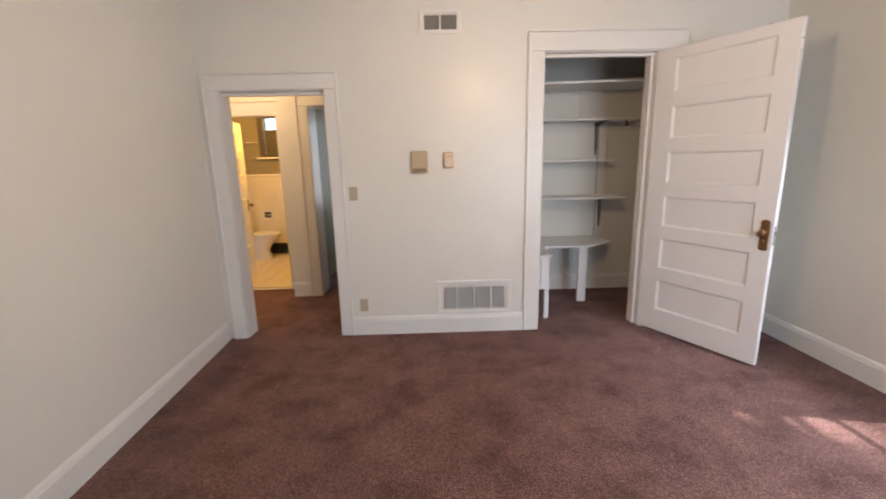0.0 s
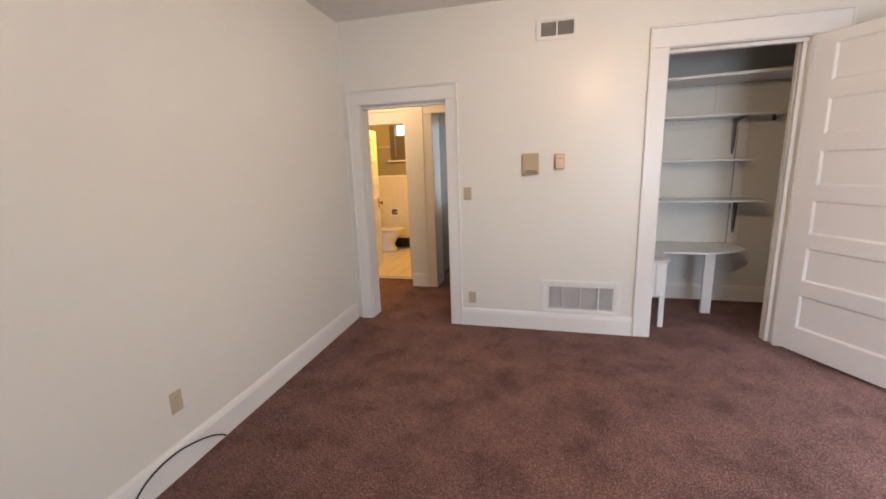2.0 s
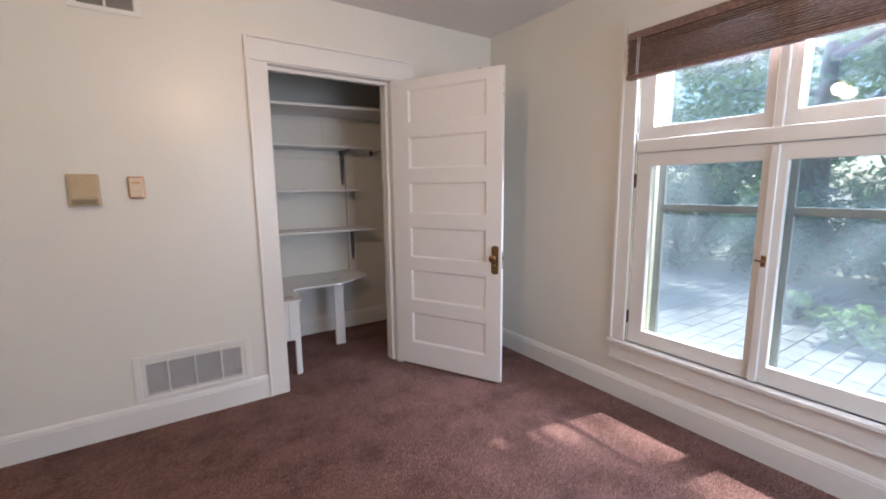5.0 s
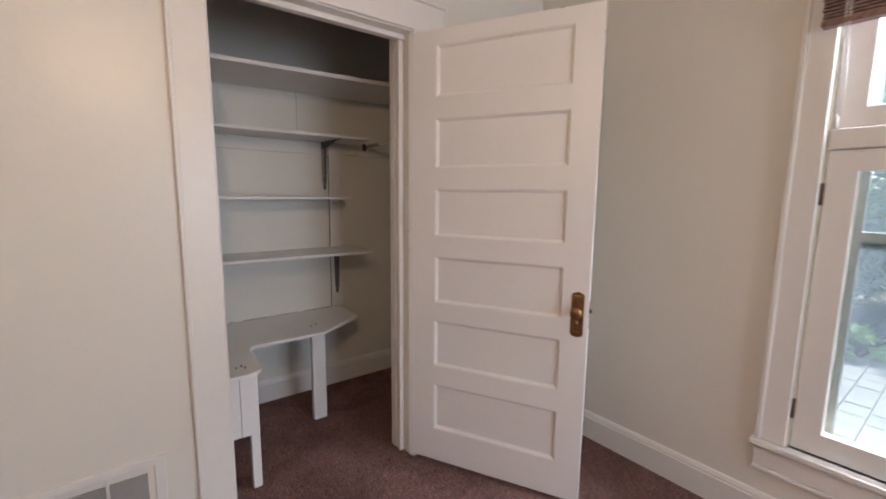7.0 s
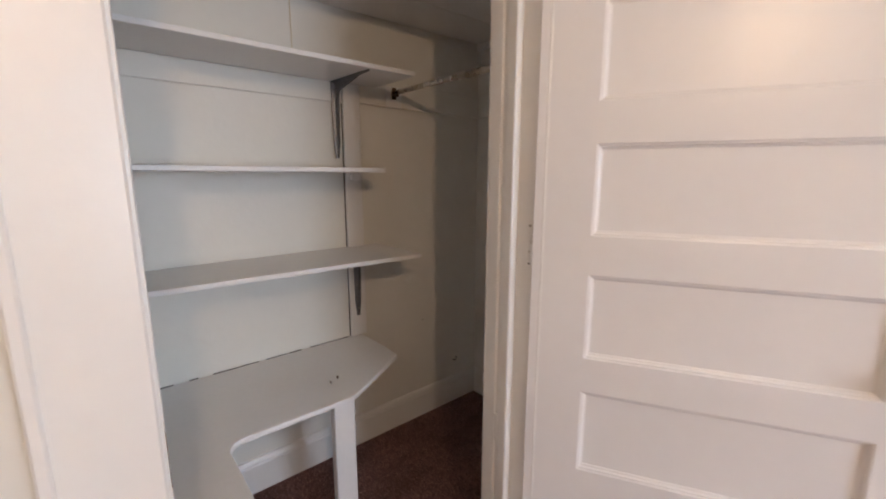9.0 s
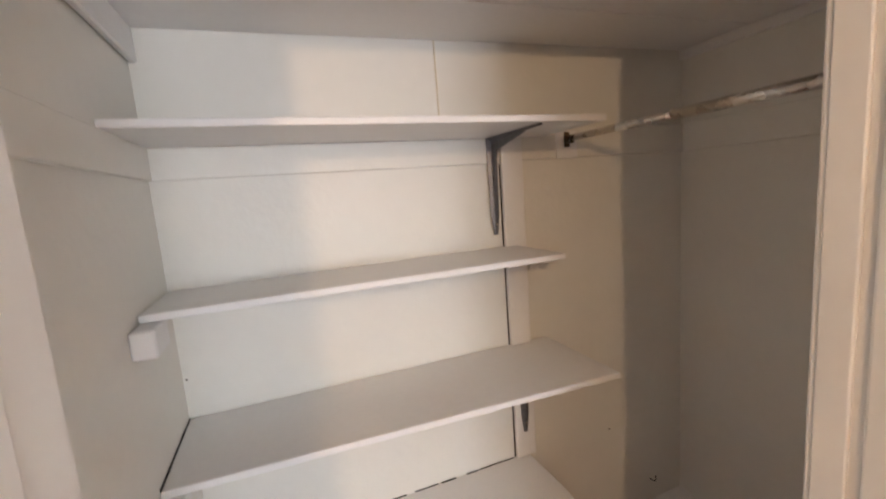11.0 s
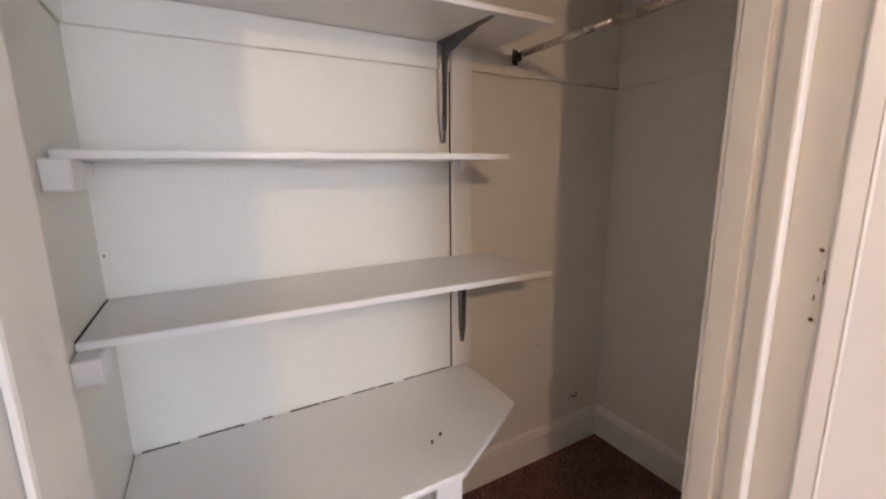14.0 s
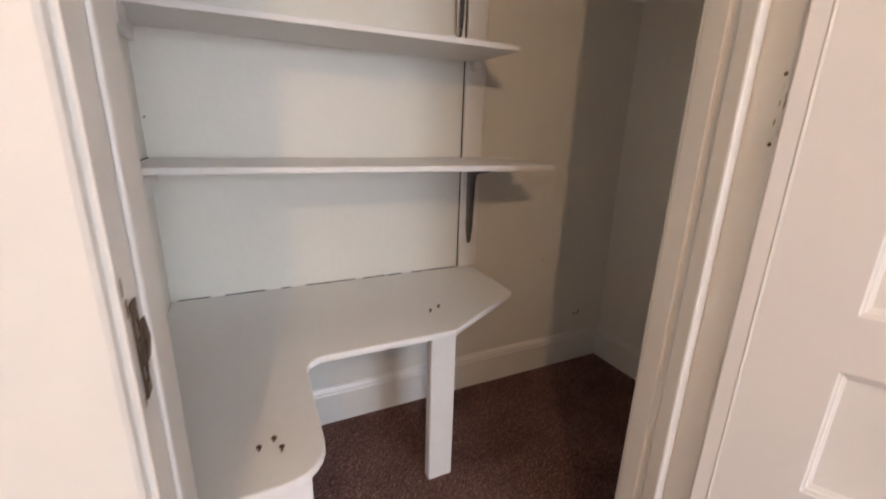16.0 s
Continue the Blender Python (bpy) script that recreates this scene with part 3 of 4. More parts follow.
part("casing_head", bm_box(A0 - 0.084, -0.022, B1 + 0.006, A1 + 0.107, 0, B1 + 0.13, 0.004), TRIM, win)
part("window_sill", bm_box(A0 - 0.120, -0.048, B0 - 0.028, A1 + 0.142, 0.05, B0, 0.006, segments=2), TRIM, win)
part("apron", bm_box(A0 - 0.105, -0.020, B0 - 0.13, A1 + 0.128, 0, B0 - 0.029, 0.004), TRIM, win)
part("apron_moulding", bm_box(A0 - 0.105, -0.030, B0 - 0.15, A1 + 0.128, 0, B0 - 0.131, 0.006, segments=2), TRIM, win)
part("outer_sill", bm_box(A0 + 0.001, 0.051, B0 - 0.06, A1 - 0.001, 0.30, B0 - 0.001, 0.006), JAMBOUT, win)
for a in (A0, A1 - 0.012):
    part("jamb_lining", bm_box(a, 0.0005, B0 + 0.001, a + 0.012, 0.235, B1 - 0.001, 0.001), JAMBOUT, win)
part("head_lining", bm_box(A0 + 0.013, 0.0005, B1 - 0.012, A1 - 0.013, 0.235, B1 - 0.001, 0.001), JAMBOUT, win)
MID = (A0 + A1) / 2
part("transom_bar", bm_box(A0 + 0.013, -0.010, 1.739, A1 - 0.013, 0.10, 1.820, 0.006, segments=2), TRIM, win)
part("mullion", bm_box(MID - 0.022, -0.006, 1.816, MID + 0.022, 0.09, B1 - 0.013, 0.004), TRIM, win)


def sash(s0, s1, z0, z1, left, right, bottom, top, name="sash"):
    g = (s0 + left, s1 - right, z0 + bottom, z1 - top)
    s = part(name, bm_panel(s0, s1, z0, z1, 0.012, 0.055, [g], 0.004), TRIM, win)
    pane = part("pane", bm_box(g[0] - 0.004, 0.032, g[2] - 0.004, g[1] + 0.004, 0.036, g[3] + 0.004), GLASS, s, "clear window glass")
    pane.visible_shadow = False
    return s


lower_a = sash(A0 + 0.014, MID - 0.001, B0 + 0.002, 1.737, 0.098, 0.055, 0.101, 0.085)
lower_b = sash(MID + 0.001, A1 - 0.014, B0 + 0.002, 1.737, 0.055, 0.098, 0.101, 0.085)
sash(A0 + 0.014, MID - 0.023, 1.822, B1 - 0.014, 0.098, 0.05, 0.078, 0.07, "transom_sash")
sash(MID + 0.023, A1 - 0.014, 1.822, B1 - 0.014, 0.05, 0.098, 0.078, 0.07, "transom_sash")
part("astragal", bm_box(MID - 0.02, -0.004, B0 + 0.004, MID + 0.02, 0.0115, 1.73, 0.004), TRIM, win)
for s, z in ((A0 + 0.01, 1.56), (A0 + 0.01, 0.62), (A1 - 0.01, 1.56), (A1 - 0.01, 0.62)):
    part("hinge", bm_tube([(s, 0.006, z - 0.045), (s, 0.006, z + 0.045)], 0.008, 10), BRASSDARK, win, "dark brass butt hinge")
latch = part("casement_latch", bm_box(MID - 0.012, -0.008, 1.09, MID + 0.012, -0.0045, 1.15, 0.001), BRASS, win, "aged brass casement latch")
part("latch_turn", bm_tube([(MID, -0.008, 1.12), (MID, -0.022, 1.12), (MID - 0.035, -0.026, 1.124)], [0.007, 0.006, 0.005], 8), BRASS, latch)
# storm window on the outside
for a in (A0 + 0.0125, A1 - 0.0825):
    part("blind_stop", bm_box(a, 0.13, B0 + 0.001, a + 0.07, 0.20, B1 - 0.013, 0.003), JAMBOUT, win, "cream painted outer stop")
for s0, s1 in ((A0 + 0.083, MID - 0.012), (MID + 0.012, A1 - 0.083)):
    st = part("storm_frame", bm_panel(s0, s1, B0 + 0.002, B1 - 0.013, 0.165, 0.195, [(s0 + 0.045, s1 - 0.045, B0 + 0.045, 1.36), (s0 + 0.045, s1 - 0.045, 1.405, 1.735), (s0 + 0.045, s1 - 0.045, 1.79, B1 - 0.06)], 0.003),
              STORM, win, "grey aluminium storm window frame")
    pane = part("storm_pane", bm_box(s0 + 0.02, 0.178, B0 + 0.03, s1 - 0.02, 0.181, B1 - 0.05), DUSTY, st, "dusty storm glass")
    pane.visible_shadow = False
part("storm_mullion", bm_box(MID - 0.011, 0.15, B0 + 0.002, MID + 0.011, 0.20, B1 - 0.013, 0.003), STORM, win)

# ---- drawn-up wooden blind ----
blind = thing("wooden_blind", EAST @ pose(0, 0, 0), "drawn-up brown wooden slat blind hanging at the window head", "blind")
part("headrail", bm_box(A0 - 0.05, -0.075, 2.435, A1 + 0.05, -0.0345, 2.485, 0.003), BLIND, blind)
for i in range(15):
    z = 2.232 + i * 0.0132
    part("slat", bm_box(A0 - 0.04 + 0.003 * math.sin(i * 2.1), -0.083 + 0.002 * math.sin(i * 1.3), z, A1 + 0.06, -0.036, z + 0.0075, 0.0015), BLIND, blind)
part("bottom_rail", bm_box(A0 - 0.042, -0.085, 2.200, A1 + 0.062, -0.034, 2.228, 0.004), BLIND, blind)
for s in (A0 + 0.03, A0 + 0.042):
    part("cord", bm_tube([(s, -0.086, 2.44), (s - 0.002, -0.088, 2.25), (s + 0.004, -0.05, 2.0), (s + 0.002, -0.045, 1.86)], 0.0022, 6), CORDM, blind, "white pull cord")
part("tassel", bm_lathe([(0.002, 0.05), (0.005, 0.045), (0.008, 0.0), (0.003, -0.002)], 12), CORDM, blind, "white cord tassel", pose(A0 + 0.034, -0.045, 1.82))

# ---- window behind the start of the walk ----
SW = along((3.5, -1.3), (-1.9, -1.3))
sw = thing("window_south", SW, "white painted sash window", "window", kind="structure")
a, b, c, d = SOUTH_WIN
part("casing_side", bm_box(a - 0.115, -0.022, c, a, 0, d, 0.004), TRIM, sw)
part("casing_side", bm_box(b, -0.022, c, b + 0.115, 0, d, 0.004), TRIM, sw)
part("casing_head", bm_box(a - 0.115, -0.022, d + 0.001, b + 0.115, 0, d + 0.12, 0.004), TRIM, sw)
part("window_sill", bm_box(a - 0.14, -0.05, c - 0.028, b + 0.14, 0.04, c - 0.001, 0.006), TRIM, sw)
part("sash", bm_panel(a + 0.002, b - 0.002, c + 0.002, d - 0.002, 0.06, 0.10, [(a + 0.06, (a + b) / 2 - 0.03, c + 0.08, (c + d) / 2), ((a + b) / 2 + 0.03, b - 0.06, c + 0.08, (c + d) / 2),
     (a + 0.06, (a + b) / 2 - 0.03, (c + d) / 2 + 0.05, d - 0.06), ((a + b) / 2 + 0.03, b - 0.06, (c + d) / 2 + 0.05, d - 0.06)], 0.003), TRIM, sw)

# ---- small fixtures on the wall ahead ----


def vent(name, x0, x1, z0, z1, bars, slats, frame_w, mats, label, tilt):
    """A wall register: frame, upright bars and tilted slats over a dark duct. Local y 0 is the wall face."""
    v = thing(name, pose(0, NORTH, 0), label, "vent")
    cuts = np.linspace(x0 + frame_w, x1 - frame_w, bars + 2)
    holes = [(a + 0.006, b - 0.006, z0 + frame_w, z1 - frame_w) for a, b in zip(cuts, cuts[1:])]
    part("frame", bm_panel(x0, x1, z0, z1, -0.012, 0.0, holes, 0.003), mats[0], v)
    part("duct", bm_panel(x0 + 0.02, x1 - 0.02, z0 + 0.02, z1 - 0.02, 0.045, 0.05), DARK, v, "dark duct behind the slats")
    n = slats
    for a, b, c, d in holes:
        for i in range(n):
            z = c + (i + 0.5) * (d - c) / n
            w = (d - c) / n
            piece = bm_box(0, -0.0008, -w * 0.62, b - a - 0.002, 0.0008, w * 0.62)
            part("slat", piece, mats[1], v, "", pose(a + 0.001, 0.006, z, tilt, 0, 0))
    return v


vent("wall_vent", 0.060, 0.390, 2.528, 2.700, 1, 9, 0.026, (TRIM, VENTP), "small white framed wall vent with two banks of grey slats", 40)
vent("return_air_grille", 0.140, 0.818, 0.172, 0.486, 3, 26, 0.032, (TRIM, GRILLE), "wide white return-air grille with four dusty slatted panels", 35)


def wall_plate(name, m, label, category, kind_of):
    """Outlet or switch plate; local x along the wall, -y into the room, centre at the origin."""
    p = thing(name, m, label, category)
    part("cover_plate", bm_box(-0.036, -0.006, -0.058, 0.036, 0, 0.058, 0.003, segments=2), IVORY, p)
    if kind_of == "outlet":
        for z in (0.021, -0.021):
            r = part("receptacle", bm_prism([(0.017 * math.cos(a), max(-0.0125, min(0.0125, 0.017 * math.sin(a)))) for a in np.linspace(0, 2 * math.pi, 20, endpoint=False)], 0, 0.002), IVORY, p, "", pose(0, -0.006, z, 90, 0, 0))
            for x in (-0.006, 0.006):
                part("slot", bm_box(x - 0.0012, -0.0004, 0.002, x + 0.0012, 0.0044, 0.0026), DARK, r)
    else:
        part("toggle", bm_box(-0.004, -0.016, -0.006, 0.004, -0.005, 0.010, 0.0015), IVORY, p)
    for z in ((0.0,) if kind_of == "outlet" else (0.03, -0.03)):
        part("screw", bm_lathe([(0.003, 0), (0.003, 0.001), (0.001, 0.0015)], 8), CHROME, p, "", pose(0, -0.006, z, 90, 0, 0))
    return p


wall_plate("light_switch", pose(-0.544, NORTH, 1.284), "ivory plastic toggle switch plate beside the hall doorway", "switch", "switch")
wall_plate("wall_outlet", pose(-0.514, NORTH, 0.282), "ivory plastic duplex outlet above the baseboard", "outlet", "outlet")
WEST = along(LEFT1, LEFT0)
wall_plate("wall_outlet", WEST @ pose(2.718, 0, 0.392), "ivory plastic duplex outlet low on the plain wall", "outlet", "outlet")

th = thing("wall_panel", pose(0.028, NORTH, 1.535), "square tan plastic chime cover on the cream wall", "thermostat")
part("cover", bm_box(-0.07, -0.038, -0.092, 0.07, 0, 0.092, 0.006, segments=2), TAN, th)
part("inset", bm_box(-0.058, -0.041, -0.045, 0.058, -0.0375, 0.08, 0.002), TAN, th)
for i in range(5):
    part("louvre", bm_box(-0.055, -0.0405, -0.08 + i * 0.006, 0.055, -0.0372, -0.077 + i * 0.006, 0.0006), BRASSDARK, th)
sm = thing("thermostat", pose(0.272, NORTH, 1.548), "small copper-toned wall thermostat", "thermostat")
part("cover", bm_box(-0.04, -0.032, -0.065, 0.04, 0, 0.065, 0.008, segments=3), COPPER, sm)
part("face", bm_box(-0.032, -0.0345, -0.056, 0.032, -0.0315, 0.056, 0.002), CREAMP, sm, "cream face plate")
part("dial_window", bm_box(-0.020, -0.036, 0.020, 0.020, -0.034, 0.034, 0.001), COPPER, sm)
part("lever", bm_box(0.004, -0.040, -0.03, 0.010, -0.034, -0.022, 0.001), TAN, sm)

# cable creeping along the west wall
pts = [(2.22, -0.15, 0.006), (2.30, -0.08, 0.008), (2.36, -0.030, 0.036), (2.42, -0.022, 0.084), (2.48, -0.022, 0.119), (2.56, -0.022, 0.139), (2.67, -0.022, 0.140), (2.79, -0.022, 0.112), (2.88, -0.022, 0.078), (2.95, -0.021, 0.036), (2.98, -0.024, 0.010)]
smooth = []
for i in range(len(pts) - 1):
    for k in range(4):
        o, a, b, c = (Vector(pts[max(0, min(len(pts) - 1, i + n))]) for n in (-1, 0, 1, 2))
        u = k / 4
        smooth.append(0.5 * (2 * a + (b - o) * u + (2 * o - 5 * a + 4 * b - c) * u**2 + (3 * a - o - 3 * b + c) * u**3))
tagged(link("cable", bm_tube([*smooth, pts[-1]], 0.0048, 8), BLACKR, WEST), "thin black cable looped along the baseboard", "cable")

# pendant lamp over the room's middle
pend = thing("pendant_lamp", pose(*LAMP_AT), "small lit clear glass globe on a brass rod", "ceiling lamp")
part("canopy", bm_lathe([(0.06, 0.515), (0.058, 0.50), (0.03, 0.48), (0.01, 0.475)], 24), BRASS, pend)
part("rod", bm_tube([(0, 0, 0.09), (0, 0, 0.48)], 0.006, 10), BRASS, pend)
part("socket", bm_lathe([(0.012, 0.10), (0.026, 0.09), (0.028, 0.062), (0.02, 0.055)], 20), BRASS, pend)
globe = part("globe", bm_lathe([(0.02, 0.06), (0.04, 0.05), (0.058, 0.025), (0.064, 0.0), (0.058, -0.025), (0.04, -0.047), (0.01, -0.062)], 24), GLASS, pend, "clear glass globe")
globe.visible_shadow = False

# ---- closet fittings ----


def shelf(name, x1, y0, z, label, y_left=None, thick=0.019, boards=None):
    """A board from the side wall out to x1, back against the wall; z is its top and y_left its front edge at the side wall."""
    s = thing(name, pose(0, 0, z), label, "shelf")
    runs = boards or [(y0, CB - 0.002)]
    for a, b in runs:
        part("board", bm_prism([(CL + 0.003, y_left or a), (x1, a), (x1, b), (CL + 0.003, b)], -thick, 0, 0.003), SHELFP, s)
    return s


def cleat(s, y0, y1, z0, z1, bevel=0.004, x1=0.02):
    return part("wall_cleat", bm_box(CL + 0.001, y0, z0, CL + x1, y1, z1, bevel), SHELFP, s, "white painted side cleat")


def bm_taper(length, w0, w1, depth, ridge):
    """A pressed strap, wide at the top and narrow at the foot, hanging down -z, with a raised middle towards -y."""
    bm = bmesh.new()
    rows = []
    for i in range(6):
        f = i / 5
        w, z = (w0 + (w1 - w0) * f) / 2, -length * f
        if i == 5:
            w *= 0.55
        rows.append([bm.verts.new(v) for v in ((-w, 0, z), (-w, -depth, z), (-w * 0.35, -depth - ridge * (1 - 0.6 * f), z), (w * 0.35, -depth - ridge * (1 - 0.6 * f), z), (w, -depth, z), (w, 0, z))])
    for a, b in zip(rows, rows[1:]):
        for k in range(6):
            bm.faces.new((a[k], a[(k + 1) % 6], b[(k + 1) % 6], b[k]))
    bm.faces.new(rows[0])
    bm.faces.new(rows[-1])
    bmesh.ops.recalc_face_normals(bm, faces=bm.faces[:])
    return bm


def bracket(s, x, z, y_wall, reach, drop):
    """Pressed steel shelf bracket: a tapered upright, a tapered arm and a gusset between them."""
    b = part("shelf_bracket", bm_taper(drop, 0.044, 0.030, 0.003, 0.008), STEEL, s, "grey pressed metal bracket", pose(x, y_wall, z))
    part("arm", bm_taper(reach, 0.042, 0.018, 0.003, 0.008), STEEL, b, "", pose(0, 0, -0.0005, -90, 0, 0) @ pose(0, 0, 0, 0, 0, 180))
    gusset = bm_run([(-0.003, -0.003), (-0.003, -drop * 0.75), (-0.012, -drop * 0.7), (-0.022, -0.10), (-0.045, -0.045), (-reach * 0.7, -0.012), (-reach * 0.75, -0.003)], 0.008)
    part("gusset", gusset, STEEL, b, "", pose(-0.004, 0, 0))
    for d in (0.03, 0.16, drop - 0.04):
        part("screw", bm_lathe([(0.004, 0), (0.004, 0.0012), (0.0015, 0.002)], 8), CHROME, b, "", pose(0.013 if d < 0.1 else 0.0, -0.0105 if d > 0.1 else -0.004, -d, 90, 0, 0))
    return b


top = shelf("closet_shelf", CR - 0.003, 4.27, 2.287, "full-width white closet shelf of two boards", boards=[(4.29, 4.562), (4.566, CB - 0.002)])
top.matrix_world = pose(0, 0, 2.2326, 0, -1.095, 0)
part("front_trim", bm_box(CL + 0.003, 4.282, -0.024, CR - 0.003, 4.2895, 0.001, 0.002), SHELFP, top)
part("wall_cleat", bm_box(CL + 0.001, 4.30, -0.11, CL + 0.02, CB - 0.003, -0.0195, 0.004), SHELFP, top)
part("wall_cleat", bm_box(CR - 0.02, 4.30, -0.06, CR - 0.001, CB - 0.003, -0.0195, 0.004), SHELFP, top)

s2 = shelf("closet_shelf", 2.196, 4.508, 1.938, "white painted closet shelf on a grey bracket", 4.532)
bracket(s2, 1.974, -0.0192, CB - 0.014, 0.31, 0.352)
s3 = shelf("closet_shelf", 2.060, 4.553, 1.518, "white painted closet shelf with a side block", 4.572)
part("side_block", bm_box(CL + 0.001, 4.495, -0.082, CL + 0.050, 4.60, -0.0195, 0.004), SHELFP, s3)
cleat(s3, 4.605, CB - 0.003, -0.06, -0.0195)
part("post_block", bm_box(2.03, CB - 0.05, -0.055, 2.07, CB - 0.0225, -0.0195, 0.003), SHELFP, s3)
s4 = shelf("closet_shelf", 2.182, 4.456, 1.126, "white painted closet shelf on a tapered bracket", 4.510)
cleat(s4, 4.56, CB - 0.003, -0.075, -0.0195)
part("side_block", bm_box(CL + 0.001, 4.455, -0.078, CL + 0.050, 4.555, -0.0195, 0.004), SHELFP, s4)
part("end_gap", bm_box(CL + 0.0005, 4.52, -0.019, CL + 0.0035, CB - 0.003, 0.0015), DARK, s4, "dark gap at the wall")
bracket(s4, 2.052, -0.0192, CB - 0.0222, 0.30, 0.35)

post = thing("shelf_upright", pose(2.054, CB, 0.645), "white painted upright board behind the shelves", "board")
part("board", bm_box(-0.044, -0.022, 0, 0.046, -0.001, 1.273, 0.003), SHELFP, post)
part("shadow_gap", bm_box(-0.0462, -0.008, 0, -0.0442, -0.001, 1.18), DARK, post, "dark gap beside the board")
for z in (0.845,):
    part("screw", bm_lathe([(0.004, 0), (0.004, 0.001), (0.0015, 0.0016)], 8), STEEL, post, "", pose(-0.02, -0.022, z, 90, 0, 0))

hook_strip = tagged(link("hook_strip", bm_box(CL + 0.002, CB - 0.0135, 1.828, 2.006, CB - 0.001, 1.918, 0.003), CLOSETP), "painted hook strip along the closet back wall", "trim", kind="structure")
tagged(link("hook_strip", bm_box(2.102, CB - 0.0135, 1.836, CR - 0.002, CB - 0.001, 1.96, 0.003), CLOSETP), "painted hook strip along the closet back wall", "trim", kind="structure")
tagged(link("hook_strip", bm_box(CL + 0.001, CF + 0.02, 1.828, CL + 0.0125, CB - 0.0145, 1.918, 0.003), CLOSETP), "painted hook strip along the closet side wall", "trim", kind="structure")
tagged(link("hook_strip", bm_box(CR - 0.0125, CF + 0.02, 1.836, CR - 0.001, CB - 0.0145, 1.96, 0.003), CLOSETP), "painted hook strip along the closet side wall", "trim", kind="structure")
tagged(link("wall_seam", bm_box(1.782, CB - 0.004, 1.95, 1.786, CB - 0.001, 2.264), GROUT), "thin seam strip between wall boards", "trim", kind="structure")

rod = thing("closet_rod", pose(2.306, CB, 1.908), "worn chrome closet rod with a telescoping sleeve", "closet rod")
part("tube", bm_tube([(0, -0.022, 0), (0, -0.50, 0)], 0.0125, 14), CHROME, rod)
part("sleeve", bm_tube([(0, -0.49, 0), (0, CF - CB + 0.016, 0)], 0.0155, 14), CHROME, rod)
part("end_cup", merge_all(bm_box(-0.013, -0.0215, -0.032, 0.013, -0.0188, 0.026, 0.001), bm_box(-0.016, -0.045, -0.018, 0.016, -0.0216, -0.0128, 0.002), bm_box(-0.016, -0.045, -0.0127, -0.0128, -0.0216, 0.010, 0.001), bm_box(0.0128, -0.045, -0.0127, 0.016, -0.0216, 0.010, 0.001)), BRASSDARK, rod, "dark metal end cup")
part("end_cup", bm_lathe([(0.026, 0.0), (0.026, 0.004), (0.019, 0.008), (0.019, 0.02)], 18), BRASSDARK, rod, "dark metal end cup", pose(0, CF - CB + 0.001, 0, -90, 0, 0))
part("mounting_block", bm_box(-0.05, -0.0185, -0.075, 0.05, -0.0138, 0.03, 0.002), SHELFP, rod)

for x, z in ((0.918, 1.248), (2.50, 0.62)):
    tagged(link("nail", bm_lathe([(0.0028, 0), (0.0028, 0.004), (0.001, 0.005)], 8), BRASSDARK, pose(x, CB - 0.0005, z, 90, 0, 0)), "small dark nail head in the closet wall", "nail", "nails in the closet wall")
hook = tagged(link("wall_hook", bm_tube([(0, 0, 0), (0, -0.018, 0), (0.004, -0.028, 0.006), (0.006, -0.030, 0.020), (0.005, -0.026, 0.030)], 0.003, 8), BLACKR, pose(2.748, CB - 0.001, 0.286)),
              "small black bent wire hook in the wall", "hook")

# L-shaped desk top
outline = [(CL + 0.003, CB - 0.004), (CL + 0.003, 3.90)]
outline += [(1.15, 3.90)]
for a in np.linspace(-90, 0, 7):
    outline.append((1.185 + 0.085 * math.cos(radians(a)), 3.985 + 0.085 * math.sin(radians(a))))
outline.append((1.272, 4.225))
for a in np.linspace(180, 90, 6):
    outline.append((1.327 + 0.055 * math.cos(radians(a)), 4.245 + 0.055 * math.sin(radians(a))))
outline += [(1.725, 4.298), (2.066, 4.502), (2.076, 4.62), (2.072, CB - 0.004)]
desk = thing("corner_desk", pose(0, 0, 0), "white painted L-shaped plank desk built into the closet", "desk")
part("desktop", bm_prism(outline, 0.622, 0.642, 0.003), SHELFP, desk)
for x, y in ((1.680, 4.385),):
    part("leg", bm_box(x, y, 0, x + 0.092, y + 0.04, 0.6215, 0.004), SHELFP, desk, "flat white plank leg")
part("leg", bm_box(1.150, 3.925, 0.30, 1.236, 3.962, 0.6215, 0.004), SHELFP, desk, "notched white plank leg")
part("leg_foot", bm_box(1.192, 3.926, 0, 1.2355, 3.961, 0.2995, 0.003), SHELFP, desk, "narrow foot of the notched leg")
part("apron_strip", bm_box(1.05, 3.93, 0.30, 1.149, 3.95, 0.6215, 0.003), SHELFP, desk)
part("back_cleat", bm_box(CL + 0.02, CB - 0.0225, 0.56, 2.005, CB - 0.0035, 0.6215, 0.003), SHELFP, desk)

rng = random.Random(5)
at = CL + 0.02
while at < 1.98:
    n = rng.uniform(0.03, 0.14)
    part("joint_gap", bm_box(at, CB - 0.0042 - rng.uniform(0.001, 0.005), 0.6405, min(at + n, 2.0), CB - 0.0006, 0.6432), DARK, desk, "dark gap along the wall")
    at += n + rng.uniform(0.0, 0.06)


def screw(x, y, z, lean):
    s = thing("screw", pose(x, y, z, lean, 0, lean * 3), "loose dark screw standing up from the desk top", "screw", "screws on the desk")
    part("shank", bm_lathe([(0.0022, -0.002), (0.0022, 0.007), (0.0012, 0.009)], 8), BRASSDARK, s)
    part("head", bm_lathe([(0.003, 0.006), (0.0055, 0.009), (0.005, 0.0105), (0.001, 0.011)], 10), BRASSDARK, s)


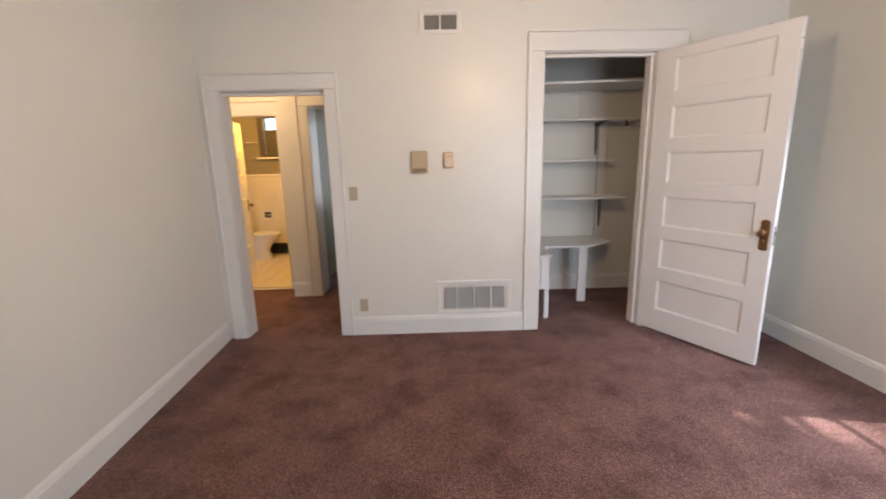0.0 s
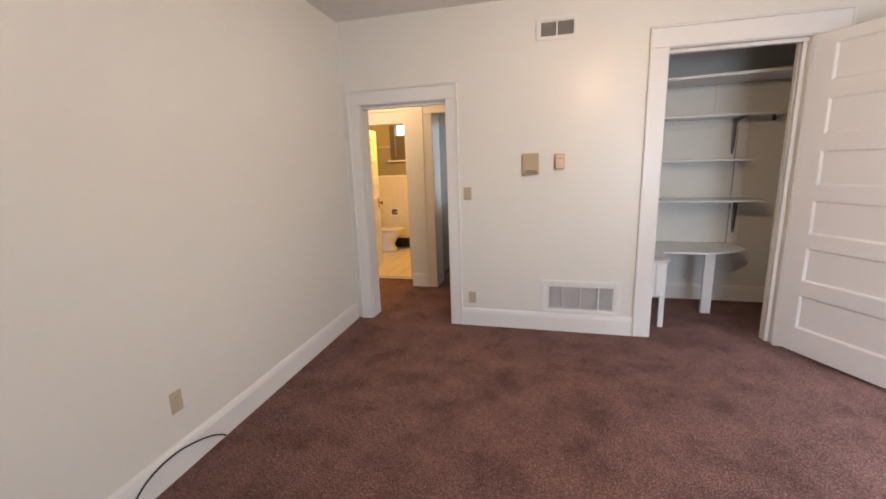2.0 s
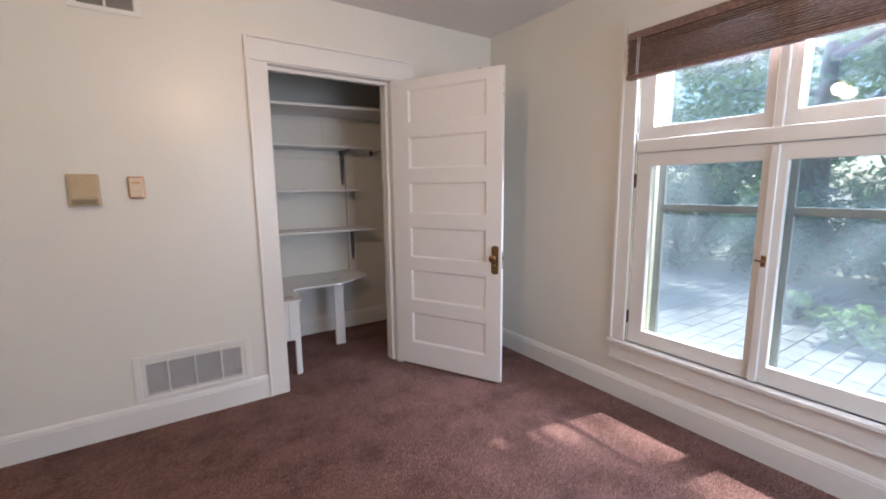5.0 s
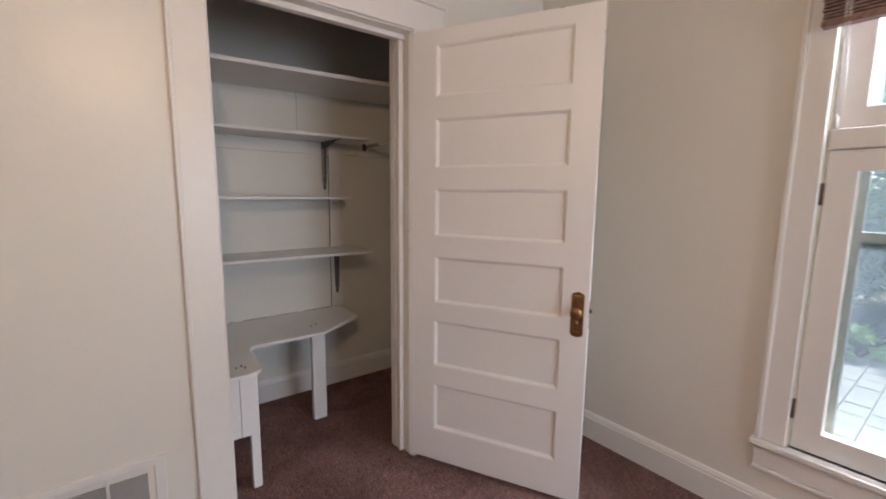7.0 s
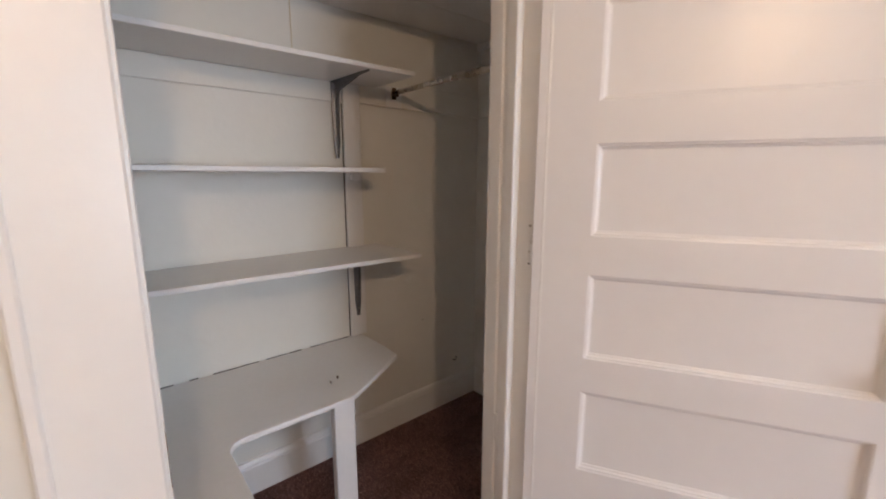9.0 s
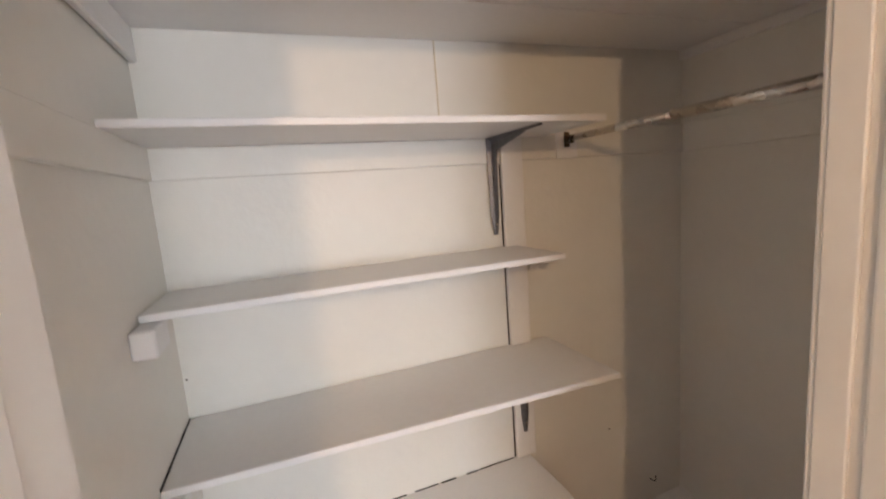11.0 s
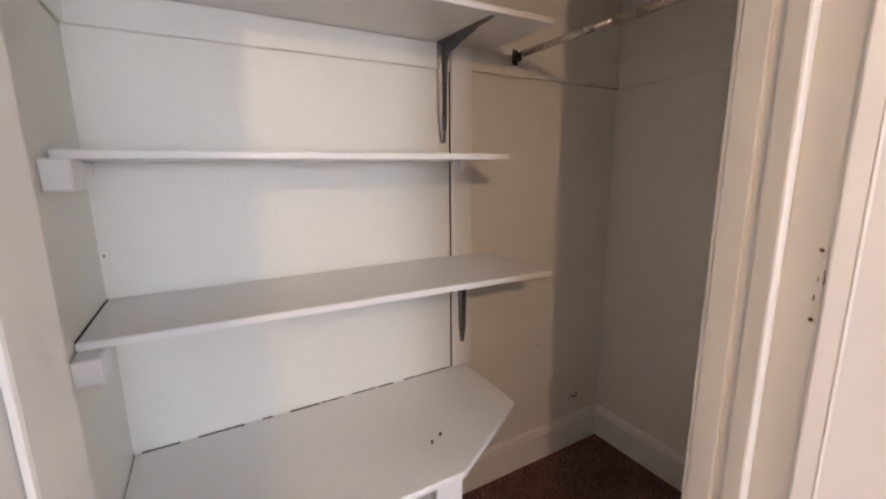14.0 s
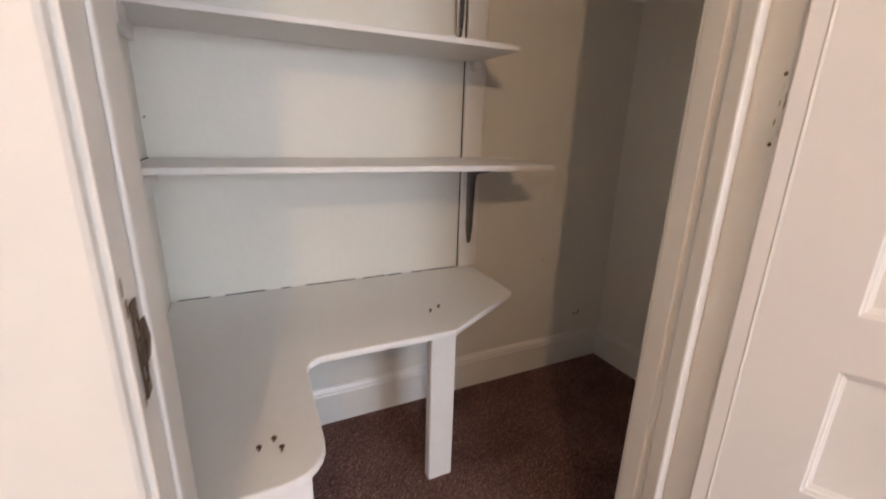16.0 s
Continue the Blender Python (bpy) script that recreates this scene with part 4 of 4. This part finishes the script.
for x, y, lean in ((1.740, 4.470, 8), (1.700, 4.448, -14), (1.179, 4.017, 10), (1.191, 3.985, -8), (1.152, 4.001, 5)):
    screw(x, y, 0.642, lean)

# ---- hall side room door and bathroom ----
panel_door("door_hall", along((-0.42, 5.15), (-0.75, 5.85), 0.02), 0.77, 2.10, [(1.85, 2.0), (1.5, 1.73), (1.15, 1.38), (0.8, 1.03), (0.45, 0.68), (0.15, 0.34)], 0.12, 0.65,
           "pale painted panel door standing open into the next room", material=HALLDOOR)
bath_door = panel_door("door_bathroom", along((-2.395, 5.285), (-2.466, 6.04), 0.012), 0.76, 2.08, [(1.72, 1.94), (1.39, 1.61), (1.06, 1.28), (0.73, 0.95), (0.42, 0.62), (0.14, 0.31)], 0.11, 0.65,
                       "white painted panel door open into the bathroom")
for y, a in ((0, 90), (0.04, -90)):
    k = part("escutcheon", bm_box(-0.025, -0.003 if y == 0 else 0.0, -0.08, 0.025, 0.0 if y == 0 else 0.003, 0.08, 0.001), BRASS, bath_door, "brass backplate", pose(0.705, y, 0.98))
    knob(k, pose(0, 0, 0, a, 0, 0))
tagged(link("threshold_bathroom", bm_box(-2.44, 5.155, 0.0005, -1.67, 5.20, 0.012, 0.004), PORCELAIN), "pale stone bathroom threshold", "threshold", kind="structure")

wc = thing("toilet", pose(-2.98, 6.97, 0, 0, 0, 0), "white porcelain toilet with its lid closed", "toilet")


def bm_loft(rings):
    bm = bmesh.new()
    n = 24
    loops = []
    for cx, a, b, z in rings:
        loops.append([bm.verts.new((cx + a * math.cos(2 * math.pi * i / n) * (1.0 if math.cos(2 * math.pi * i / n) > 0 else 0.85), b * math.sin(2 * math.pi * i / n), z)) for i in range(n)])
    for p, q in zip(loops, loops[1:]):
        for i in range(n):
            f = bm.faces.new((p[i], p[(i + 1) % n], q[(i + 1) % n], q[i]))
            f.smooth = True
    bm.faces.new(loops[0])
    bm.faces.new(loops[-1])
    bmesh.ops.recalc_face_normals(bm, faces=bm.faces[:])
    return bm


part("bowl", bm_loft([(0.20, 0.20, 0.115, 0), (0.20, 0.19, 0.11, 0.05), (0.20, 0.15, 0.095, 0.14), (0.24, 0.18, 0.13, 0.26), (0.28, 0.24, 0.175, 0.36), (0.29, 0.25, 0.185, 0.395)]), PORCELAIN, wc)
part("seat", bm_loft([(0.29, 0.255, 0.19, 0.396), (0.29, 0.26, 0.195, 0.403), (0.29, 0.255, 0.19, 0.412)]), PORCELAIN, wc)
part("lid", bm_loft([(0.29, 0.255, 0.19, 0.413), (0.29, 0.26, 0.195, 0.42), (0.29, 0.24, 0.175, 0.432)]), PORCELAIN, wc)
part("tank", bm_box(-0.16, -0.22, 0.40, 0.03, 0.22, 0.74, 0.025, segments=3), PORCELAIN, wc)
part("tank_lid", bm_box(-0.17, -0.23, 0.741, 0.04, 0.23, 0.775, 0.012, segments=2), PORCELAIN, wc)
part("flush_lever", bm_tube([(0.03, 0.16, 0.68), (0.045, 0.16, 0.68), (0.048, 0.09, 0.672)], 0.006, 8), CHROME, wc)

# bathroom wainscot, cap, register, paper holder, window
cap = tagged(link("tile_cap", bm_run([(0, 1.352), (-0.022, 1.352), (-0.026, 1.366), (-0.020, 1.385), (0, 1.385)], 2.0), PORCELAIN, along((-3.398, 7.26), (-1.42, 7.26))), "rounded cream tile cap rail", "trim", kind="structure")
reg = thing("floor_register", pose(-2.60, 7.235, 0.005), "black metal wall register at floor level", "vent")
part("frame", bm_panel(-0.20, 0.20, 0.02, 0.20, -0.012, 0.0, [(-0.18, 0.18, 0.04, 0.18)], 0.002), BLACKR, reg)
for i in range(8):
    part("slat", bm_box(-0.18, -0.009, 0.045 + i * 0.017, 0.18, -0.003, 0.053 + i * 0.017), BLACKR, reg)
part("duct", bm_panel(-0.19, 0.19, 0.03, 0.19, -0.0015, -0.0005), DARK, reg)
tp = thing("paper_holder", pose(-2.70, 7.246, 0.70), "recessed cream ceramic paper holder", "paper holder")
part("body", bm_panel(-0.08, 0.08, -0.075, 0.075, -0.016, 0, [(-0.06, 0.06, -0.05, 0.05)], 0.004), PORCELAIN, tp)
part("recess", bm_panel(-0.062, 0.062, -0.052, 0.052, -0.003, -0.001), BRASSDARK, tp)
part("roller", bm_tube([(-0.06, -0.014, 0), (0.06, -0.014, 0)], 0.012, 10), CHROME, tp)
bw = thing("window_bathroom", pose(-2.50, 7.26, 2.0), "small dark framed bathroom window with a shade half down", "window", kind="structure")
part("window_frame", bm_panel(-0.22, 0.18, -0.34, 0.34, -0.02, 0, [(-0.13, 0.13, -0.28, 0.28)], 0.004), SHADE, bw)
part("window_sill", bm_box(-0.26, -0.07, -0.365, 0.22, 0, -0.341, 0.004), PORCELAIN, bw)
part("roller_shade", bm_box(-0.128, 0.03, -0.28, 0.128, 0.034, 0.10, 0.001), SHADE, bw, "dark shade")
p = part("pane", bm_box(-0.135, 0.06, -0.285, 0.135, 0.064, 0.285), GLASS, bw)
p.visible_shadow = False
towel = thing("towel_bar", pose(-3.0, 7.26, 1.9), "thin metal rod on the bathroom wall", "towel bar")
part("bar", bm_tube([(-0.25, -0.06, 0), (0.25, -0.06, 0)], 0.008, 8), CHROME, towel)
for x in (-0.25, 0.25):
    part("post", bm_tube([(x, 0, 0), (x, -0.065, 0)], 0.010, 8), CHROME, towel)

# ---- outside: patio, shrubs and trees ----
GROUND = -0.35
tagged(link("ground", bm_box(-150, -150, GROUND - 0.3, 150, 150, GROUND - 0.03), SOIL), "bare soil and joints round the patio", "ground", kind="structure")
tagged(link("wall_outside", bm_box(3.31, -1.9, GROUND - 0.1, 3.36, 3.9, -0.125), STONE), "pale house foundation", "wall", kind="structure")


def leaf_cloud(center, radii, count, size, material, name, parent, seed, holes=7):
    """Folded leaves scattered in uneven clumps."""
    rng = random.Random(seed)
    clumps = []
    for i in range(holes * 4):
        a, b, r = rng.uniform(0, 2 * math.pi), math.acos(rng.uniform(-1, 1)), rng.uniform(0.45, 1.0)
        clumps.append((Vector((radii[0] * r * math.sin(b) * math.cos(a), radii[1] * r * math.sin(b) * math.sin(a), radii[2] * r * math.cos(b))), rng.uniform(0.16, 0.34) * min(radii)))
    verts, faces = [], []
    for i in range(count):
        c, r = rng.choice(clumps)
        p = Vector(center) + c + Vector((rng.gauss(0, 1), rng.gauss(0, 1), rng.gauss(0, 0.8))) * r * 0.75
        if p.z < GROUND + 0.02:
            p.z = GROUND + 0.02 + rng.random() * 0.2
        s = size * rng.uniform(0.6, 1.3)
        q = Euler((rng.uniform(-1.0, 1.0), rng.uniform(-1.0, 1.0), rng.uniform(0, 6.28))).to_matrix()
        k = len(verts)
        for v in ((0, -1, 0), (0.42, -0.1, 0.12), (0, 1, 0), (-0.42, -0.1, 0.12)):
            verts.append(p + q @ (Vector(v) * s))
        faces += [(k, k + 1, k + 2), (k, k + 2, k + 3)]
    me = bpy.data.meshes.new(name)
    me.from_pydata([tuple(v) for v in verts], [], faces)
    me.materials.append(material)
    ob = new(name, me)
    ob.parent = parent
    return ob


def tree(x, y, h, radii, count, size, seed, lean=0.0, trunk=0.16, label="leafy green tree with a grey trunk"):
    t = thing("tree", pose(x, y, GROUND - 0.03), label, "tree", "trees behind the patio")
    rng = random.Random(seed)
    top = Vector((lean, 0.2 * lean, h))
    bm = bm_tube([(0, 0, 0), top * 0.35 + Vector((0.08, 0.05, 0)), top * 0.7, top], [trunk * 1.25, trunk, trunk * 0.75, trunk * 0.35], 12)
    for i in range(7):
        a = rng.uniform(0, 6.28)
        b = top * rng.uniform(0.5, 0.95)
        e = b + Vector((math.cos(a) * radii[0] * 0.8, math.sin(a) * radii[1] * 0.8, rng.uniform(0.1, 0.8)))
        bm_tube([b, b.lerp(e, 0.5) + Vector((0, 0, 0.1)), e], [trunk * 0.4, trunk * 0.25, trunk * 0.1], 6, bm)
    part("trunk", bm, BARK, t)
    leaf_cloud(top + Vector((0, 0, 0.2)), radii, count, size, LEAF, "crown", t, seed)
    return t


def shrub(x, y, radii, count, seed, material=SHRUBLEAF, label="dense dark green shrub beside the patio"):
    t = thing("shrub", pose(x, y, 0), label, "shrub", "shrubs round the patio")
    rng = random.Random(seed)
    bm = bmesh.new()
    for i in range(6):
        a = rng.uniform(0, 6.28)
        bm_tube([(0, 0, GROUND - 0.03), (math.cos(a) * radii[0] * 0.4, math.sin(a) * radii[1] * 0.4, GROUND + radii[2]), (math.cos(a) * radii[0] * 0.7, math.sin(a) * radii[1] * 0.7, GROUND + 1.6 * radii[2])], [0.03, 0.02, 0.008], 6, bm)
    part("stems", bm, BARK, t)
    leaf_cloud((0, 0, GROUND + radii[2] * 0.95), radii, count, 0.075, material, "foliage", t, seed)
    return t


tree(11.5, 3.6, 5.2, (2.8, 2.8, 2.2), 6500, 0.12, 1, 0.7, 0.26)
tree(14.0, 1.2, 4.6, (3.0, 2.6, 2.2), 6500, 0.12, 2, -0.3)
tree(13.0, 7.6, 4.6, (3.0, 3.0, 2.4), 7000, 0.12, 3)
tree(16.5, 13.0, 5.0, (3.4, 3.4, 2.6), 6000, 0.13, 5)
tree(12.5, 11.0, 4.4, (2.6, 2.6, 2.2), 6000, 0.12, 7)
tree(6.6, 0.3, 6.3, (2.4, 2.4, 1.0), 5200, 0.11, 6, -0.4)
for i, (x, y, a, h) in enumerate(((10.2, 3.4, 1.2, 0.9), (10.6, 5.6, 1.3, 1.0), (11.0, 7.9, 1.3, 1.0), (9.6, 1.7, 1.1, 0.8), (11.6, 10.3, 1.4, 1.1), (11.9, 3.0, 1.6, 1.5), (12.4, 6.2, 1.6, 1.5), (12.0, 0.4, 1.5, 1.3), (13.0, 9.5, 1.6, 1.5))):
    shrub(x, y, (a, a, h), 2800, 20 + i)
shrub(7.7, 2.55, (0.45, 0.5, 0.2), 500, 40, LEAF, "low bright green plant at the patio edge")
shrub(7.0, 1.75, (0.45, 0.5, 0.22), 500, 41, LEAF, "low bright green plant at the patio edge")
far = leaf_cloud((24, 6, 5.5), (4, 30, 7.5), 26000, 0.40, LEAF, "far_woods", None, 60, 40)
tagged(far, "distant wall of green woodland foliage", "woods", kind="stuff")

patio = thing("pavement", pose(0, 0, 0), "patio of pale square stone pavers with dark joints", "patio", kind="structure")
rng = random.Random(31)
paver_mesh, far_verts, far_faces = None, [], []
for i in range(24):
    for j in range(34):
        px, py = 4.4 + i * 0.27 + (j % 2) * 0.135, 0.5 + j * 0.2
        m = pose(px, py, GROUND + rng.uniform(-0.004, 0.004), rng.uniform(-0.5, 0.5), rng.uniform(-0.5, 0.5), rng.uniform(-0.6, 0.6))
        if 2 <= i < 14 and 2 <= j < 27:
            if paver_mesh is None:
                ob = part("paver", bm_box(-0.1295, -0.0945, -0.05, 0.1295, 0.0945, 0, 0.005), PAVER, patio)
                paver_mesh = ob.data
            else:
                ob = new("paver", paver_mesh)
                ob.parent = patio
            ob.matrix_basis = m
        else:
            k = len(far_verts)
            for x, y, z in itertools.product((-0.1295, 0.1295), (-0.0945, 0.0945), (-0.05, 0)):
                far_verts.append(tuple(m @ Vector((x, y, z))))
            far_faces += [tuple(k + n for n in f) for f in ((0, 2, 3, 1), (4, 5, 7, 6), (0, 1, 5, 4), (2, 6, 7, 3), (1, 3, 7, 5), (0, 4, 6, 2))]
me = bpy.data.meshes.new("far_pavers")
me.from_pydata(far_verts, [], far_faces)
me.materials.append(PAVER)
far_pavers = new("far_pavers", me)
far_pavers.parent = patio
far_pavers["kind"] = "stuff"

# ---- bathroom tiles, last ----
wains = thing("wall_tiling", pose(0, 7.26, 0), "cream square wall tiles up to the cap rail", "tiling", kind="structure")
part("grout_bed", bm_panel(-3.398, -1.422, 0.002, 1.352, -0.006, -0.001), GROUT, wains)
tile_mesh = None
for i in range(18):
    for j in range(12):
        if tile_mesh is None:
            ob = part("tile", bm_box(-0.0525, -0.006, -0.0525, 0.0525, 0, 0.0525, 0.0015), TILE, wains)
            tile_mesh = ob.data
        else:
            ob = new("tile", tile_mesh)
            ob.parent = wains
        ob.matrix_basis = pose(-3.343 + i * 0.11, -0.006, 0.058 + j * 0.1115)
tiles = thing("floor_tiling", pose(0, 0, 0), "cream square bathroom floor tiles with a dark border line", "tiling", kind="structure")
ft = None
for i in range(9):
    for j in range(9):
        if ft is None:
            ob = part("tile", bm_box(-0.1, -0.1, -0.006, 0.1, 0.1, 0.004, 0.0015), FLOORTILE, tiles)
            ft = ob.data
        else:
            ob = new("tile", ft)
            ob.parent = tiles
        ob.matrix_basis = pose(-3.27 + i * 0.206, 5.36 + j * 0.206, -0.002)
part("border_line", bm_box(-3.3, 5.225, -0.003, -1.45, 5.25, 0.0025, 0.0005), DARK, tiles, "dark border strip")
